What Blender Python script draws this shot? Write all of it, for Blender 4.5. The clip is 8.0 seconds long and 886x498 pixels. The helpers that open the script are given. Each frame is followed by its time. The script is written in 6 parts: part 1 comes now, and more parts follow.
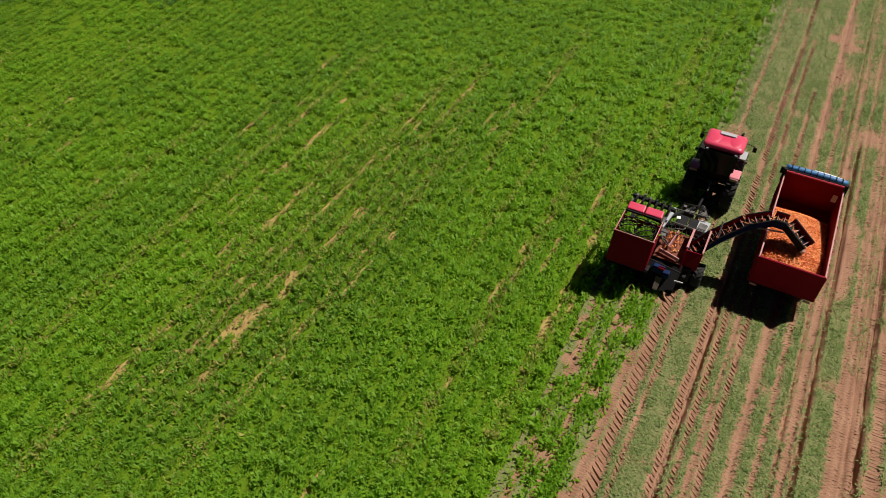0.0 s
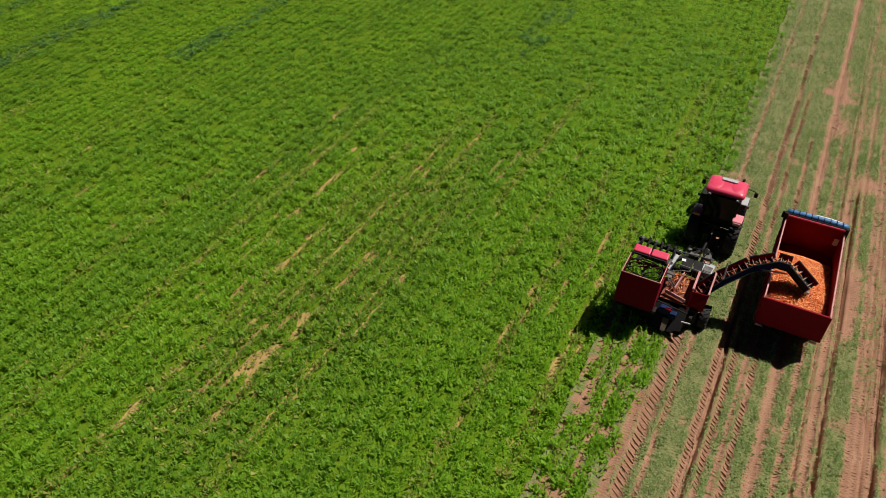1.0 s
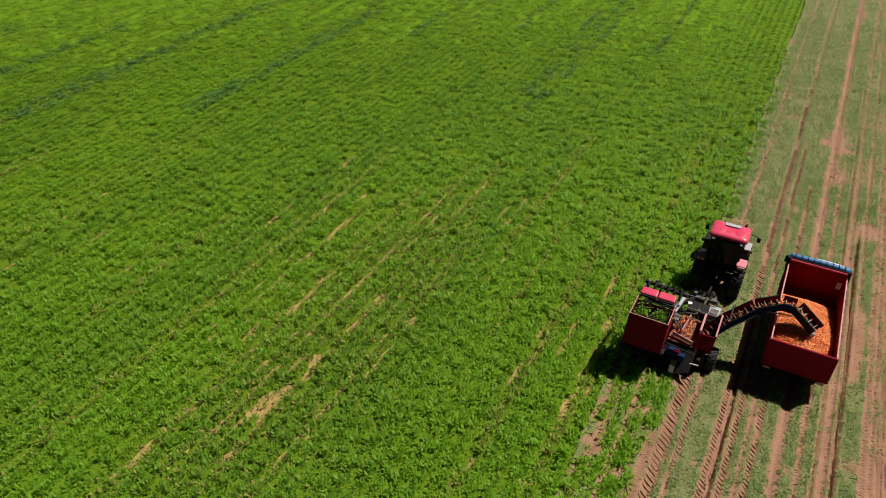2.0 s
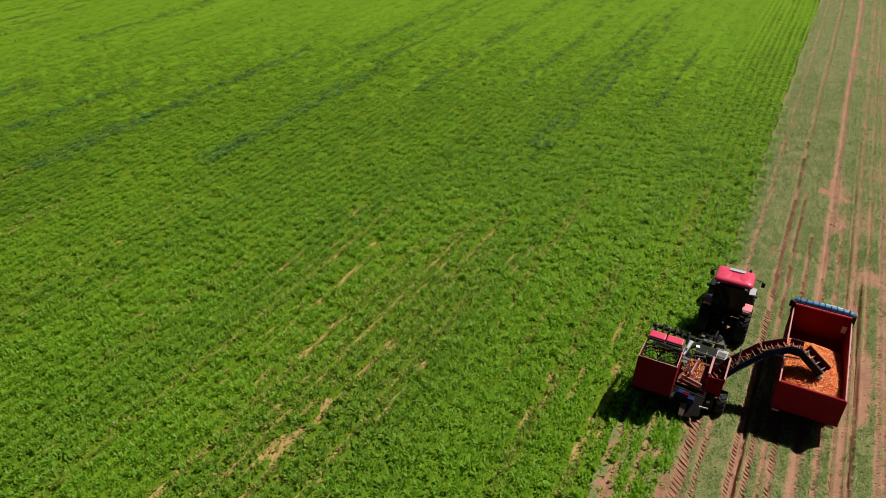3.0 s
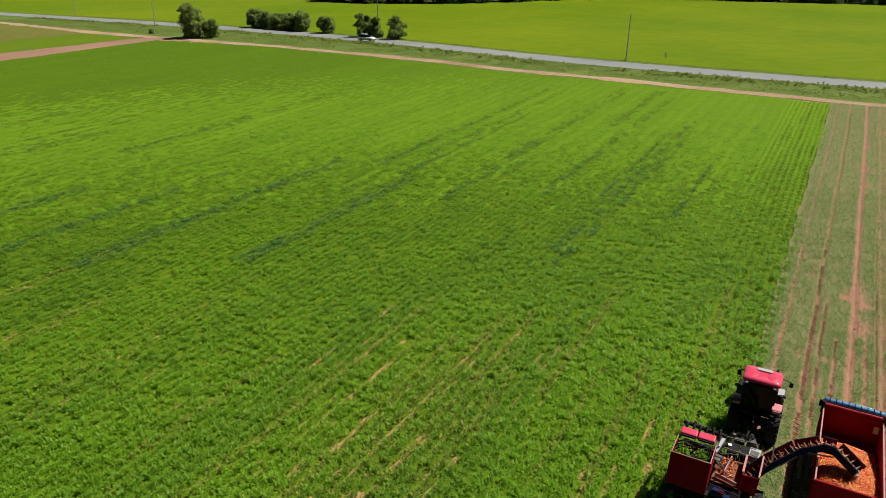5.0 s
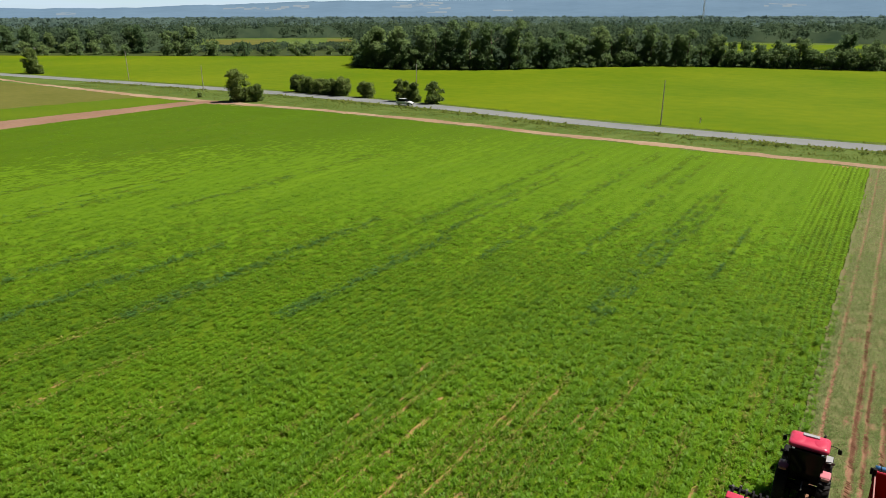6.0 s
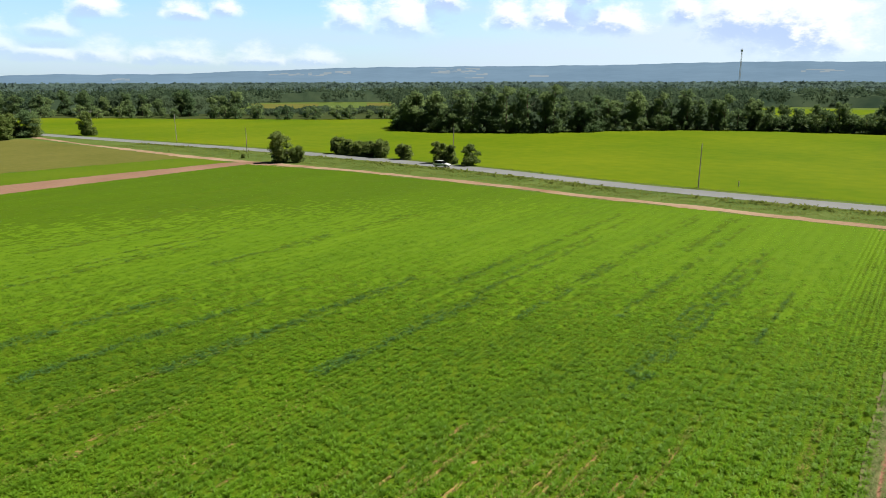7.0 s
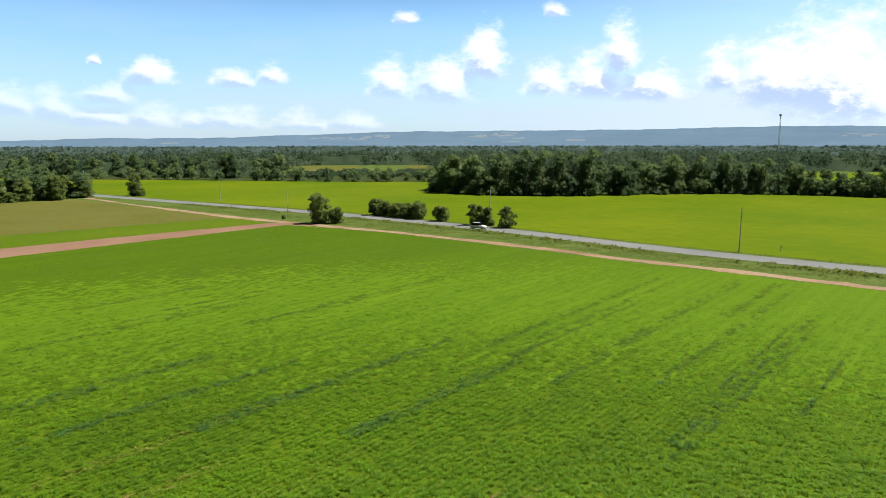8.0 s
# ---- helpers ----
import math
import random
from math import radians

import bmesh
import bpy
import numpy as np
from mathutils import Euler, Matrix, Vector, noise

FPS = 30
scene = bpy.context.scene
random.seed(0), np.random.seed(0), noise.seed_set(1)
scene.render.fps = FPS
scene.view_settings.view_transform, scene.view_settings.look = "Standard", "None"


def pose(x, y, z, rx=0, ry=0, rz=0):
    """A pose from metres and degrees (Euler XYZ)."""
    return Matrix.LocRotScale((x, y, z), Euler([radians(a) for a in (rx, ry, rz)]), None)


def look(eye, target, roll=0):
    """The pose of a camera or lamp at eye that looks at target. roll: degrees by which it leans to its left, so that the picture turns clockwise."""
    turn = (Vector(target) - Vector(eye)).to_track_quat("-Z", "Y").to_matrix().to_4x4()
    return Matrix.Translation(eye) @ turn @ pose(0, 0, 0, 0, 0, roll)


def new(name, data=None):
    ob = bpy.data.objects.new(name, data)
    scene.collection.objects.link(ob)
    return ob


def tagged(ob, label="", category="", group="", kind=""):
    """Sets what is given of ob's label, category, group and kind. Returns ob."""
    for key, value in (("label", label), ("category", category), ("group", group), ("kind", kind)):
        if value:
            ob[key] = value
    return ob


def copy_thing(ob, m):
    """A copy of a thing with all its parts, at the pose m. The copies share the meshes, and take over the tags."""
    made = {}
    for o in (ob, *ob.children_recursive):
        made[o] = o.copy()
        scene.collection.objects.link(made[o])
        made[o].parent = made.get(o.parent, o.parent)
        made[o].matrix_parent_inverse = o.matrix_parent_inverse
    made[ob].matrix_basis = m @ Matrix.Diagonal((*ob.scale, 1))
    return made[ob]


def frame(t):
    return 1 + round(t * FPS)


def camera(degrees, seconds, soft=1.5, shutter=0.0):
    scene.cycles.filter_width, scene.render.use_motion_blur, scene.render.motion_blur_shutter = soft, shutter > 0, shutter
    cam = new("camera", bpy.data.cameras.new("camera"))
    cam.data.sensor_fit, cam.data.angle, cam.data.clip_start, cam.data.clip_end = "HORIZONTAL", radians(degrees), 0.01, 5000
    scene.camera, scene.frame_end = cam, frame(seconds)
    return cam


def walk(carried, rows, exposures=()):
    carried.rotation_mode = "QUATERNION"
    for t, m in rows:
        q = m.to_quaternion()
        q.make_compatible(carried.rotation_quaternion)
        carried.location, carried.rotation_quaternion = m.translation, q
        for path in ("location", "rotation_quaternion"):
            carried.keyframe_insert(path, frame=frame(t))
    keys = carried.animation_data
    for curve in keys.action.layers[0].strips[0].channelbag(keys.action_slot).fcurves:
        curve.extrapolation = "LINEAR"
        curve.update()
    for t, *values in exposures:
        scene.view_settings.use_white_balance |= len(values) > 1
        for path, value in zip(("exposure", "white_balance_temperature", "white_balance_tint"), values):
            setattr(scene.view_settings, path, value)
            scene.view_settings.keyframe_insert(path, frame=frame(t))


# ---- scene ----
cam = camera(64.57, 8.0, soft=0.85)
# The slide back along Y is added: it stands in for the machines' advance.
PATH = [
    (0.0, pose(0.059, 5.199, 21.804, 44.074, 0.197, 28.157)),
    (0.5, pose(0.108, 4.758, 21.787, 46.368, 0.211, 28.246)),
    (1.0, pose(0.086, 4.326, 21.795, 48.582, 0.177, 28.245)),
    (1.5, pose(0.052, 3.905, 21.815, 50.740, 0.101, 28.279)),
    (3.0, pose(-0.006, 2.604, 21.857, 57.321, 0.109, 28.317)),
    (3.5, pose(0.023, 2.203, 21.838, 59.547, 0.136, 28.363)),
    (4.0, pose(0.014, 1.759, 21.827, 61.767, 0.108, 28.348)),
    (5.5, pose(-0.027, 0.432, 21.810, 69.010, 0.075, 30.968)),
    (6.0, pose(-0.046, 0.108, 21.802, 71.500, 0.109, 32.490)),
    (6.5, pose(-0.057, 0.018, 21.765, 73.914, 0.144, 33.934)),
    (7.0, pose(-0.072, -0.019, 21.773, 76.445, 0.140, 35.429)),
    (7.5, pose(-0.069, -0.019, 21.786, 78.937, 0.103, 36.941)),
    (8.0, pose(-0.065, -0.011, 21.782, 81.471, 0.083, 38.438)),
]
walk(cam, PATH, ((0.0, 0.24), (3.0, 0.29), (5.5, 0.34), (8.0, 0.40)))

# ---- world, sun, exposure ----
SUN_AZ, SUN_EL = 39.0, 56.5          # clockwise from +Y, above the horizon
world = bpy.data.worlds.new("sky_world")
scene.world = world
world.use_nodes = True


def build_sky(w):
    nt = w.node_tree
    N, L = nt.nodes, nt.links
    N.clear()

    def math_node(op, a, b=None, clamp=False):
        n = N.new("ShaderNodeMath")
        n.operation, n.use_clamp = op, clamp
        for i, v in enumerate((a, b)):
            if v is None:
                continue
            if isinstance(v, (int, float)):
                n.inputs[i].default_value = v
            else:
                L.new(v, n.inputs[i])
        return n.outputs[0]

    def ramp(v, lo, hi):
        n = N.new("ShaderNodeMapRange")
        n.interpolation_type = "SMOOTHSTEP"
        L.new(v, n.inputs[0])
        n.inputs[1].default_value, n.inputs[2].default_value = lo, hi
        return n.outputs[0]

    sky = N.new("ShaderNodeTexSky")
    sky.sky_type, sky.sun_disc = "NISHITA", False
    sky.sun_elevation, sky.sun_rotation = radians(SUN_EL), radians(SUN_AZ)
    sky.air_density, sky.dust_density, sky.ozone_density = 1.0, 0.6, 1.5
    co = N.new("ShaderNodeTexCoord").outputs["Generated"]
    sep = N.new("ShaderNodeSeparateXYZ")
    L.new(co, sep.inputs[0])
    az = math_node("MULTIPLY", math_node("ARCTAN2", sep.outputs[0], sep.outputs[1]), 57.2958)
    el = math_node("MULTIPLY", math_node("ARCSINE", sep.outputs[2]), 57.2958)

    def noise_at(sx, sy, detail, rough, seed):
        c = N.new("ShaderNodeCombineXYZ")
        L.new(math_node("MULTIPLY", az, sx), c.inputs[0])
        L.new(math_node("MULTIPLY", el, sy), c.inputs[1])
        c.inputs[2].default_value = seed
        n = N.new("ShaderNodeTexNoise")
        n.inputs["Scale"].default_value, n.inputs["Detail"].default_value, n.inputs["Roughness"].default_value = 1.0, detail, rough
        L.new(c.outputs[0], n.inputs[0])
        return n.outputs[0]

    warp = math_node("SUBTRACT", noise_at(0.45, 0.8, 7.0, 0.66, 3.1), 0.5)
    fine = math_node("SUBTRACT", noise_at(1.1, 1.7, 5.0, 0.6, 7.7), 0.5)
    # cumulus heaps: azimuth, elevation of the base, half width, height
    clouds = ((-64.2, 5.8, 0.5, 0.7), (-60.6, 4.7, 2.1, 1.7), (-54.6, 4.6, 1.7, 1.1), (-51.8, 4.9, 1.3, 1.3), (-42.7, 4.2, 1.8, 2.3), (-38.2, 4.0, 2.9, 3.0), (-35.2, 6.0, 1.8, 3.2), (-41.3, 9.5, 1.1, 0.8),
              (-29.6, 9.9, 1.0, 0.9), (-30.2, 4.3, 1.8, 2.2), (-26.6, 4.2, 2.5, 2.8), (-24.6, 6.2, 1.6, 3.2), (-22.5, 3.8, 3.0, 2.1), (-17.2, 4.6, 1.6, 2.6), (-13.0, 3.6, 4.0, 4.4), (-9.5, 3.0, 4.5, 6.8),
              (-69.6, 2.4, 1.7, 1.8), (-67.0, 2.2, 1.6, 1.9), (-63.6, 3.2, 2.4, 1.3), (-64.0, 1.6, 2.8, 1.2), (-60.8, 1.6, 1.8, 1.6), (-57.6, 1.4, 1.2, 1.2), (-55.0, 1.5, 2.8, 1.5), (-49.8, 1.4, 2.6, 1.3), (-45.5, 1.4, 2.4, 1.2))
    mask, shade = None, None
    for ca, ce, hw, hh in clouds:
        dx = math_node("MULTIPLY", math_node("SUBTRACT", az, ca), 1.0 / hw)
        dy = math_node("MULTIPLY", math_node("SUBTRACT", el, ce), 1.0 / hh)
        low = math_node("MULTIPLY", math_node("MINIMUM", dy, 0.0), 3.2)
        high = math_node("MAXIMUM", dy, 0.0)
        d = math_node("SQRT", math_node("ADD", math_node("MULTIPLY", dx, dx),
                                        math_node("ADD", math_node("MULTIPLY", low, low), math_node("MULTIPLY", high, high))))
        m = math_node("SUBTRACT", 1.0, d)
        under = math_node("SUBTRACT", math_node("SUBTRACT", 0.42, dy), math_node("MULTIPLY", dx, 0.30), True)
        across = math_node("SUBTRACT", 1.1, math_node("MULTIPLY", dx, dx), True)
        above = math_node("ADD", math_node("MULTIPLY", dy, 2.0), 1.8, True)
        base = math_node("MULTIPLY", math_node("MULTIPLY", under, across), above)
        mask = m if mask is None else math_node("MAXIMUM", mask, m)
        shade = base if shade is None else math_node("MAXIMUM", shade, base)
    toward_sun = ramp(az, -50.0, 10.0)
    dens = math_node("ADD", math_node("ADD", mask, math_node("MULTIPLY", warp, 1.9)), math_node("MULTIPLY", fine, 0.5))
    heap = math_node("MULTIPLY", ramp(dens, -0.25, 0.75), math_node("ADD", math_node("MULTIPLY", ramp(math_node("ADD", el, math_node("MULTIPLY", toward_sun, 4.0)), 3.0, 6.5), 0.55), 0.45))
    ragged = math_node("ADD", math_node("MULTIPLY", warp, 1.5), math_node("MULTIPLY", fine, 0.7))
    dark = math_node("MULTIPLY", ramp(math_node("MULTIPLY", shade, math_node("ADD", math_node("MULTIPLY", ragged, 2.0), 1.0)), 0.10, 0.50), 1.0)
    veil_noise = noise_at(0.06, 0.35, 4.0, 0.55, 1.3)
    low_sky = ramp(el, 16.0, 3.0)
    veil = math_node("MULTIPLY", math_node("MULTIPLY", ramp(veil_noise, 0.35, 0.75), low_sky), 0.3)
    near_horizon = ramp(el, 11.0, 0.0)
    veil = math_node("ADD", veil, math_node("MULTIPLY", near_horizon, 0.42), True)
    veil = math_node("ADD", veil, math_node("MULTIPLY", math_node("MULTIPLY", toward_sun, near_horizon), 0.6), True)
    veil = math_node("ADD", veil, math_node("MULTIPLY", math_node("MULTIPLY", toward_sun, ramp(el, 19.0, 9.0)), 0.38), True)
    mixer = N.new("ShaderNodeMix")
    mixer.data_type = "RGBA"
    L.new(veil, mixer.inputs[0])
    clear = N.new("ShaderNodeMix")
    clear.data_type, clear.blend_type = "RGBA", "MULTIPLY"
    clear.inputs[0].default_value = 1.0
    L.new(sky.outputs[0], clear.inputs[6])
    # sky above the visible belt is dimmed to keep shadows dark
    tint = N.new("ShaderNodeMix")
    tint.data_type = "RGBA"
    L.new(ramp(el, 18.0, 8.5), tint.inputs[0])
    tint.inputs[6].default_value, tint.inputs[7].default_value = (0.11, 0.14, 0.17, 1), (1.78, 2.45, 2.95, 1)
    L.new(tint.outputs[2], clear.inputs[7])
    L.new(clear.outputs[2], mixer.inputs[6])
    glow = N.new("ShaderNodeMix")
    glow.data_type = "RGBA"
    L.new(toward_sun, glow.inputs[0])
    glow.inputs[6].default_value, glow.inputs[7].default_value = (10.2, 12.0, 15.5, 1), (12.4, 15.0, 15.4, 1)
    L.new(glow.outputs[2], mixer.inputs[7])
    tone = N.new("ShaderNodeMix")
    tone.data_type = "RGBA"
    L.new(dark, tone.inputs[0])
    tone.inputs[6].default_value = (18.6, 18.6, 18.6, 1)
    tone.inputs[7].default_value = (8.4, 10.8, 15.6, 1)
    heaped = N.new("ShaderNodeMix")
    heaped.data_type = "RGBA"
    L.new(heap, heaped.inputs[0])
    L.new(mixer.outputs[2], heaped.inputs[6])
    L.new(tone.outputs[2], heaped.inputs[7])
    bg = N.new("ShaderNodeBackground")
    bg.inputs[1].default_value = 0.05
    # the unseen half behind, away from the sun, is dimmed bluer to deepen shadows
    facing = math_node("COSINE", math_node("MULTIPLY", math_node("ADD", az, 15.0), 0.0174533))
    behind = N.new("ShaderNodeMix")
    behind.data_type, behind.blend_type = "RGBA", "MULTIPLY"
    behind.inputs[0].default_value = 1.0
    deeper = N.new("ShaderNodeMix")
    deeper.data_type = "RGBA"
    L.new(ramp(facing, -0.10, 0.55), deeper.inputs[0])
    deeper.inputs[6].default_value, deeper.inputs[7].default_value = (0.12, 0.15, 0.21, 1), (1, 1, 1, 1)
    L.new(heaped.outputs[2], behind.inputs[6])
    L.new(deeper.outputs[2], behind.inputs[7])
    L.new(behind.outputs[2], bg.inputs[0])
    out = N.new("ShaderNodeOutputWorld")
    L.new(bg.outputs[0], out.inputs[0])


build_sky(world)
sun_data = bpy.data.lights.new("sun", "SUN")
sun_data.energy, sun_data.angle, sun_data.color = 5.0, radians(0.5), (1.0, 0.955, 0.88)
sun = new("sun", sun_data)
a_, e_ = radians(SUN_AZ), radians(SUN_EL)
sun.matrix_world = look(Vector((math.sin(a_) * math.cos(e_), math.cos(a_) * math.cos(e_), math.sin(e_))) * 200, (0, 0, 0))

# ---- materials ----


def material(name, c1, c2, rough=0.7, metal=0.0, scale=3.0, fine=40.0, bump=0.3, bump_dist=0.01, spread=0.5, island=0.0, per_object=0.0, translucent=0.0, spec=0.5, along=1.0, third=None, level=0.0, west_dim=0.0):
    """Two-tone procedural surface with coarse and fine variation, in metres of the place."""
    m = bpy.data.materials.new(name)
    m.use_nodes = True
    nt = m.node_tree
    N, L = nt.nodes, nt.links
    bsdf = N["Principled BSDF"]
    geo = N.new("ShaderNodeNewGeometry")
    tc = N.new("ShaderNodeTexCoord")
    big, small = N.new("ShaderNodeTexNoise"), N.new("ShaderNodeTexNoise")
    for n, s, d in ((big, scale, 4.0), (small, fine, 3.0)):
        n.inputs["Scale"].default_value, n.inputs["Detail"].default_value = s, d
        where = geo.outputs["Position"] if island or per_object else tc.outputs["Object"]
        if n is big and along != 1.0:
            squash = N.new("ShaderNodeMapping")
            squash.inputs["Scale"].default_value = (1.0, along, 1.0)
            L.new(where, squash.inputs[0])
            where = squash.outputs[0]
        L.new(where, n.inputs[0])
    add = N.new("ShaderNodeMath")
    add.operation = "MULTIPLY_ADD"
    L.new(big.outputs[0], add.inputs[0])
    add.inputs[1].default_value = spread * 2
    part_ = N.new("ShaderNodeMath")
    part_.operation = "MULTIPLY_ADD"
    L.new(small.outputs[0], part_.inputs[0])
    part_.inputs[1].default_value = spread
    part_.inputs[2].default_value = 0.5 - spread * 1.5
    L.new(part_.outputs[0], add.inputs[2])
    value = add.outputs[0]
    for amount, source in ((island, geo.outputs["Random Per Island"]), (per_object, None)):
        if not amount:
            continue
        if source is None:
            source = N.new("ShaderNodeObjectInfo").outputs["Random"]
        extra = N.new("ShaderNodeMath")
        extra.operation = "MULTIPLY_ADD"
        L.new(source, extra.inputs[0])
        extra.inputs[1].default_value = amount
        shift = N.new("ShaderNodeMath")
        shift.operation = "SUBTRACT"
        L.new(value, shift.inputs[0])
        shift.inputs[1].default_value = amount / 2
        L.new(shift.outputs[0], extra.inputs[2])
        value = extra.outputs[0]
    mix = N.new("ShaderNodeMix")
    mix.data_type = "RGBA"
    mix.clamp_factor = True
    L.new(value, mix.inputs[0])
    mix.inputs[6].default_value, mix.inputs[7].default_value = (*c1, 1), (*c2, 1)
    colour = mix.outputs[2]
    if third:
        # a second hue in patches that run along the rows
        turn = N.new("ShaderNodeMapping")
        turn.inputs["Scale"].default_value = (1.0, 0.22, 1.0)
        turn.inputs["Location"].default_value = (37.0, 11.0, 5.0)
        L.new(geo.outputs["Position"], turn.inputs[0])
        hue = N.new("ShaderNodeTexNoise")
        hue.inputs["Scale"].default_value, hue.inputs["Detail"].default_value, hue.inputs["Roughness"].default_value = 0.16, 5.0, 0.6
        L.new(turn.outputs[0], hue.inputs[0])
        amount = N.new("ShaderNodeMapRange")
        amount.inputs[1].default_value, amount.inputs[2].default_value, amount.inputs[4].default_value = 0.40, 0.66, 0.75
        L.new(hue.outputs[0], amount.inputs[0])
        other = N.new("ShaderNodeMix")
        other.data_type = "RGBA"
        L.new(amount.outputs[0], other.inputs[0])
        L.new(colour, other.inputs[6])
        other.inputs[7].default_value = (*third, 1)
        colour = other.outputs[2]
    if west_dim:
        # colour darkens to the west, standing in for backlight lost away from the sun
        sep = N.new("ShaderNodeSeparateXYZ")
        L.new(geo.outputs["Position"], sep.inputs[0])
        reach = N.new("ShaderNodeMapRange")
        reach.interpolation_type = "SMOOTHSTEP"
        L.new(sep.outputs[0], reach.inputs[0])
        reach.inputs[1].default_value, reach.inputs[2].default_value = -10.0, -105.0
        reach.inputs[3].default_value, reach.inputs[4].default_value = 0.0, west_dim
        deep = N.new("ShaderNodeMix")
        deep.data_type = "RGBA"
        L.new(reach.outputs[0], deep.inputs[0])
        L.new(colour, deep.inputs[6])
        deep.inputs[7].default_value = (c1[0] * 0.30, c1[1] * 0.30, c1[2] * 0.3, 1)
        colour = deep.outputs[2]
    L.new(colour, bsdf.inputs["Base Color"])
    bsdf.inputs["Roughness"].default_value, bsdf.inputs["Metallic"].default_value = rough, metal
    bsdf.inputs["Specular IOR Level"].default_value = spec
    if bump:
        b = N.new("ShaderNodeBump")
        b.inputs["Strength"].default_value, b.inputs["Distance"].default_value = bump, bump_dist
        L.new(small.outputs[0], b.inputs["Height"])
        L.new(b.outputs[0], bsdf.inputs["Normal"])
    if level:
        # feathery leaves are not flat: their mean slope is nearer to level than the blade's
        lift = N.new("ShaderNodeVectorMath")
        lift.operation = "ADD"
        L.new(geo.outputs["Normal"], lift.inputs[0])
        lift.inputs[1].default_value = (0, 0, level)
        unit = N.new("ShaderNodeVectorMath")
        unit.operation = "NORMALIZE"
        L.new(lift.outputs[0], unit.inputs[0])
        L.new(unit.outputs[0], bsdf.inputs["Normal"])
    if translucent:
        tr = N.new("ShaderNodeBsdfTranslucent")
        L.new(colour, tr.inputs[0])
        ms = N.new("ShaderNodeMixShader")
        ms.inputs[0].default_value = translucent
        L.new(bsdf.outputs[0], ms.inputs[1])
        L.new(tr.outputs[0], ms.inputs[2])
        L.new(ms.outputs[0], N["Material Output"].inputs[0])
    return m


M_SOIL = material("soil", (0.265, 0.165, 0.055), (0.40, 0.285, 0.105), 0.95, 0, 0.5, 9.0, 0.6, 0.04, spec=0.1)
M_TRACK = material("pressed_soil", (0.205, 0.098, 0.058), (0.345, 0.192, 0.122), 0.9, 0, 0.8, 14.0, 0.4, 0.02, spec=0.1)
M_CROP = material("carrot_leaf", (0.190, 0.385, 0.023), (0.310, 0.515, 0.030), 0.5, 0, 0.22, 0.9, 0, 0, 0.45, island=0.3, translucent=0.62, spec=0.2, along=0.1, third=(0.178, 0.335, 0.033), level=0.7, west_dim=0.38)
M_CANOPY = material("carrot_canopy", (0.084, 0.166, 0.007), (0.128, 0.222, 0.009), 0.85, 0, 0.22, 3.0, 0.3, 0.08, 0.5, spec=0.03, along=0.1, third=(0.104, 0.178, 0.010), west_dim=0.38)
# Darker than the leaves: the shade between plants is put into this colour.
M_SHADE_STEMS = material("carrot_stems", (0.062, 0.114, 0.006), (0.106, 0.166, 0.009), 0.9, 0, 0.22, 6.0, 0.6, 0.08, 0.6, spec=0.03)
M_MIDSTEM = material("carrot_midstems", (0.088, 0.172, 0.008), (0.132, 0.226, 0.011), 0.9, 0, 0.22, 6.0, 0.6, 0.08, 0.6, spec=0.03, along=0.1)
M_WEED = material("cut_leaf", (0.13, 0.235, 0.050), (0.38, 0.42, 0.18), 0.7, 0, 0.5, 3.0, 0, 0, 0.4, island=0.8, translucent=0.45, spec=0.1, level=0.5)
M_GRASS = material("verge_grass", (0.060, 0.112, 0.018), (0.145, 0.185, 0.045), 0.9, 0, 0.12, 1.2, 0.8, 0.2, 0.6, spec=0.05)
M_FARFIELD = material("far_crop", (0.080, 0.150, 0.003), (0.160, 0.205, 0.006), 0.9, 0, 0.02, 0.25, 0.5, 0.2, 0.9, spec=0.03)
M_LEFTFIELD = material("dry_stubble", (0.100, 0.112, 0.020), (0.175, 0.165, 0.045), 0.95, 0, 0.03, 0.5, 0.5, 0.1, 0.7, spec=0.03)
M_LEFTGREEN = material("field_margin", (0.072, 0.135, 0.006), (0.118, 0.172, 0.010), 0.9, 0, 0.05, 0.7, 0.5, 0.1, 0.6, spec=0.03)
M_PATH = material("dirt_track", (0.23, 0.130, 0.072), (0.42, 0.305, 0.205), 0.95, 0, 0.09, 1.1, 0.5, 0.05, 0.9, spec=0.1)
M_PLOUGH = material("ploughed_soil", (0.21, 0.115, 0.076), (0.335, 0.210, 0.145), 0.95, 0, 0.08, 1.2, 0.8, 0.1, 0.5, spec=0.1)
M_ROAD = material("asphalt", (0.165, 0.172, 0.172), (0.26, 0.268, 0.262), 0.85, 0, 0.1, 4.0, 0.2, 0.01, 0.6, spec=0.2)
M_BARK = material("bark", (0.07, 0.05, 0.035), (0.16, 0.12, 0.09), 0.9, 0, 0.6, 6.0, 0.8, 0.03)
M_TREE = material("tree_leaf", (0.098, 0.168, 0.076), (0.232, 0.318, 0.118), 0.7, 0, 0.02, 0.25, 0, 0, 0.45, island=0.1, per_object=0.7, translucent=0.5, spec=0.03, level=1.2)
M_BUSH = material("bush_leaf", (0.11, 0.175, 0.045), (0.30, 0.36, 0.10), 0.7, 0, 0.1, 0.8, 0, 0, 0.4, island=0.4, per_object=0.3, translucent=0.55, spec=0.1, level=0.5)
M_FARWOOD = material("far_woodland", (0.040, 0.078, 0.050), (0.132, 0.184, 0.095), 0.9, 0, 0.02, 0.07, 0, 0, 0.9, island=0.1, spec=0.02, translucent=0.5, level=1.0)
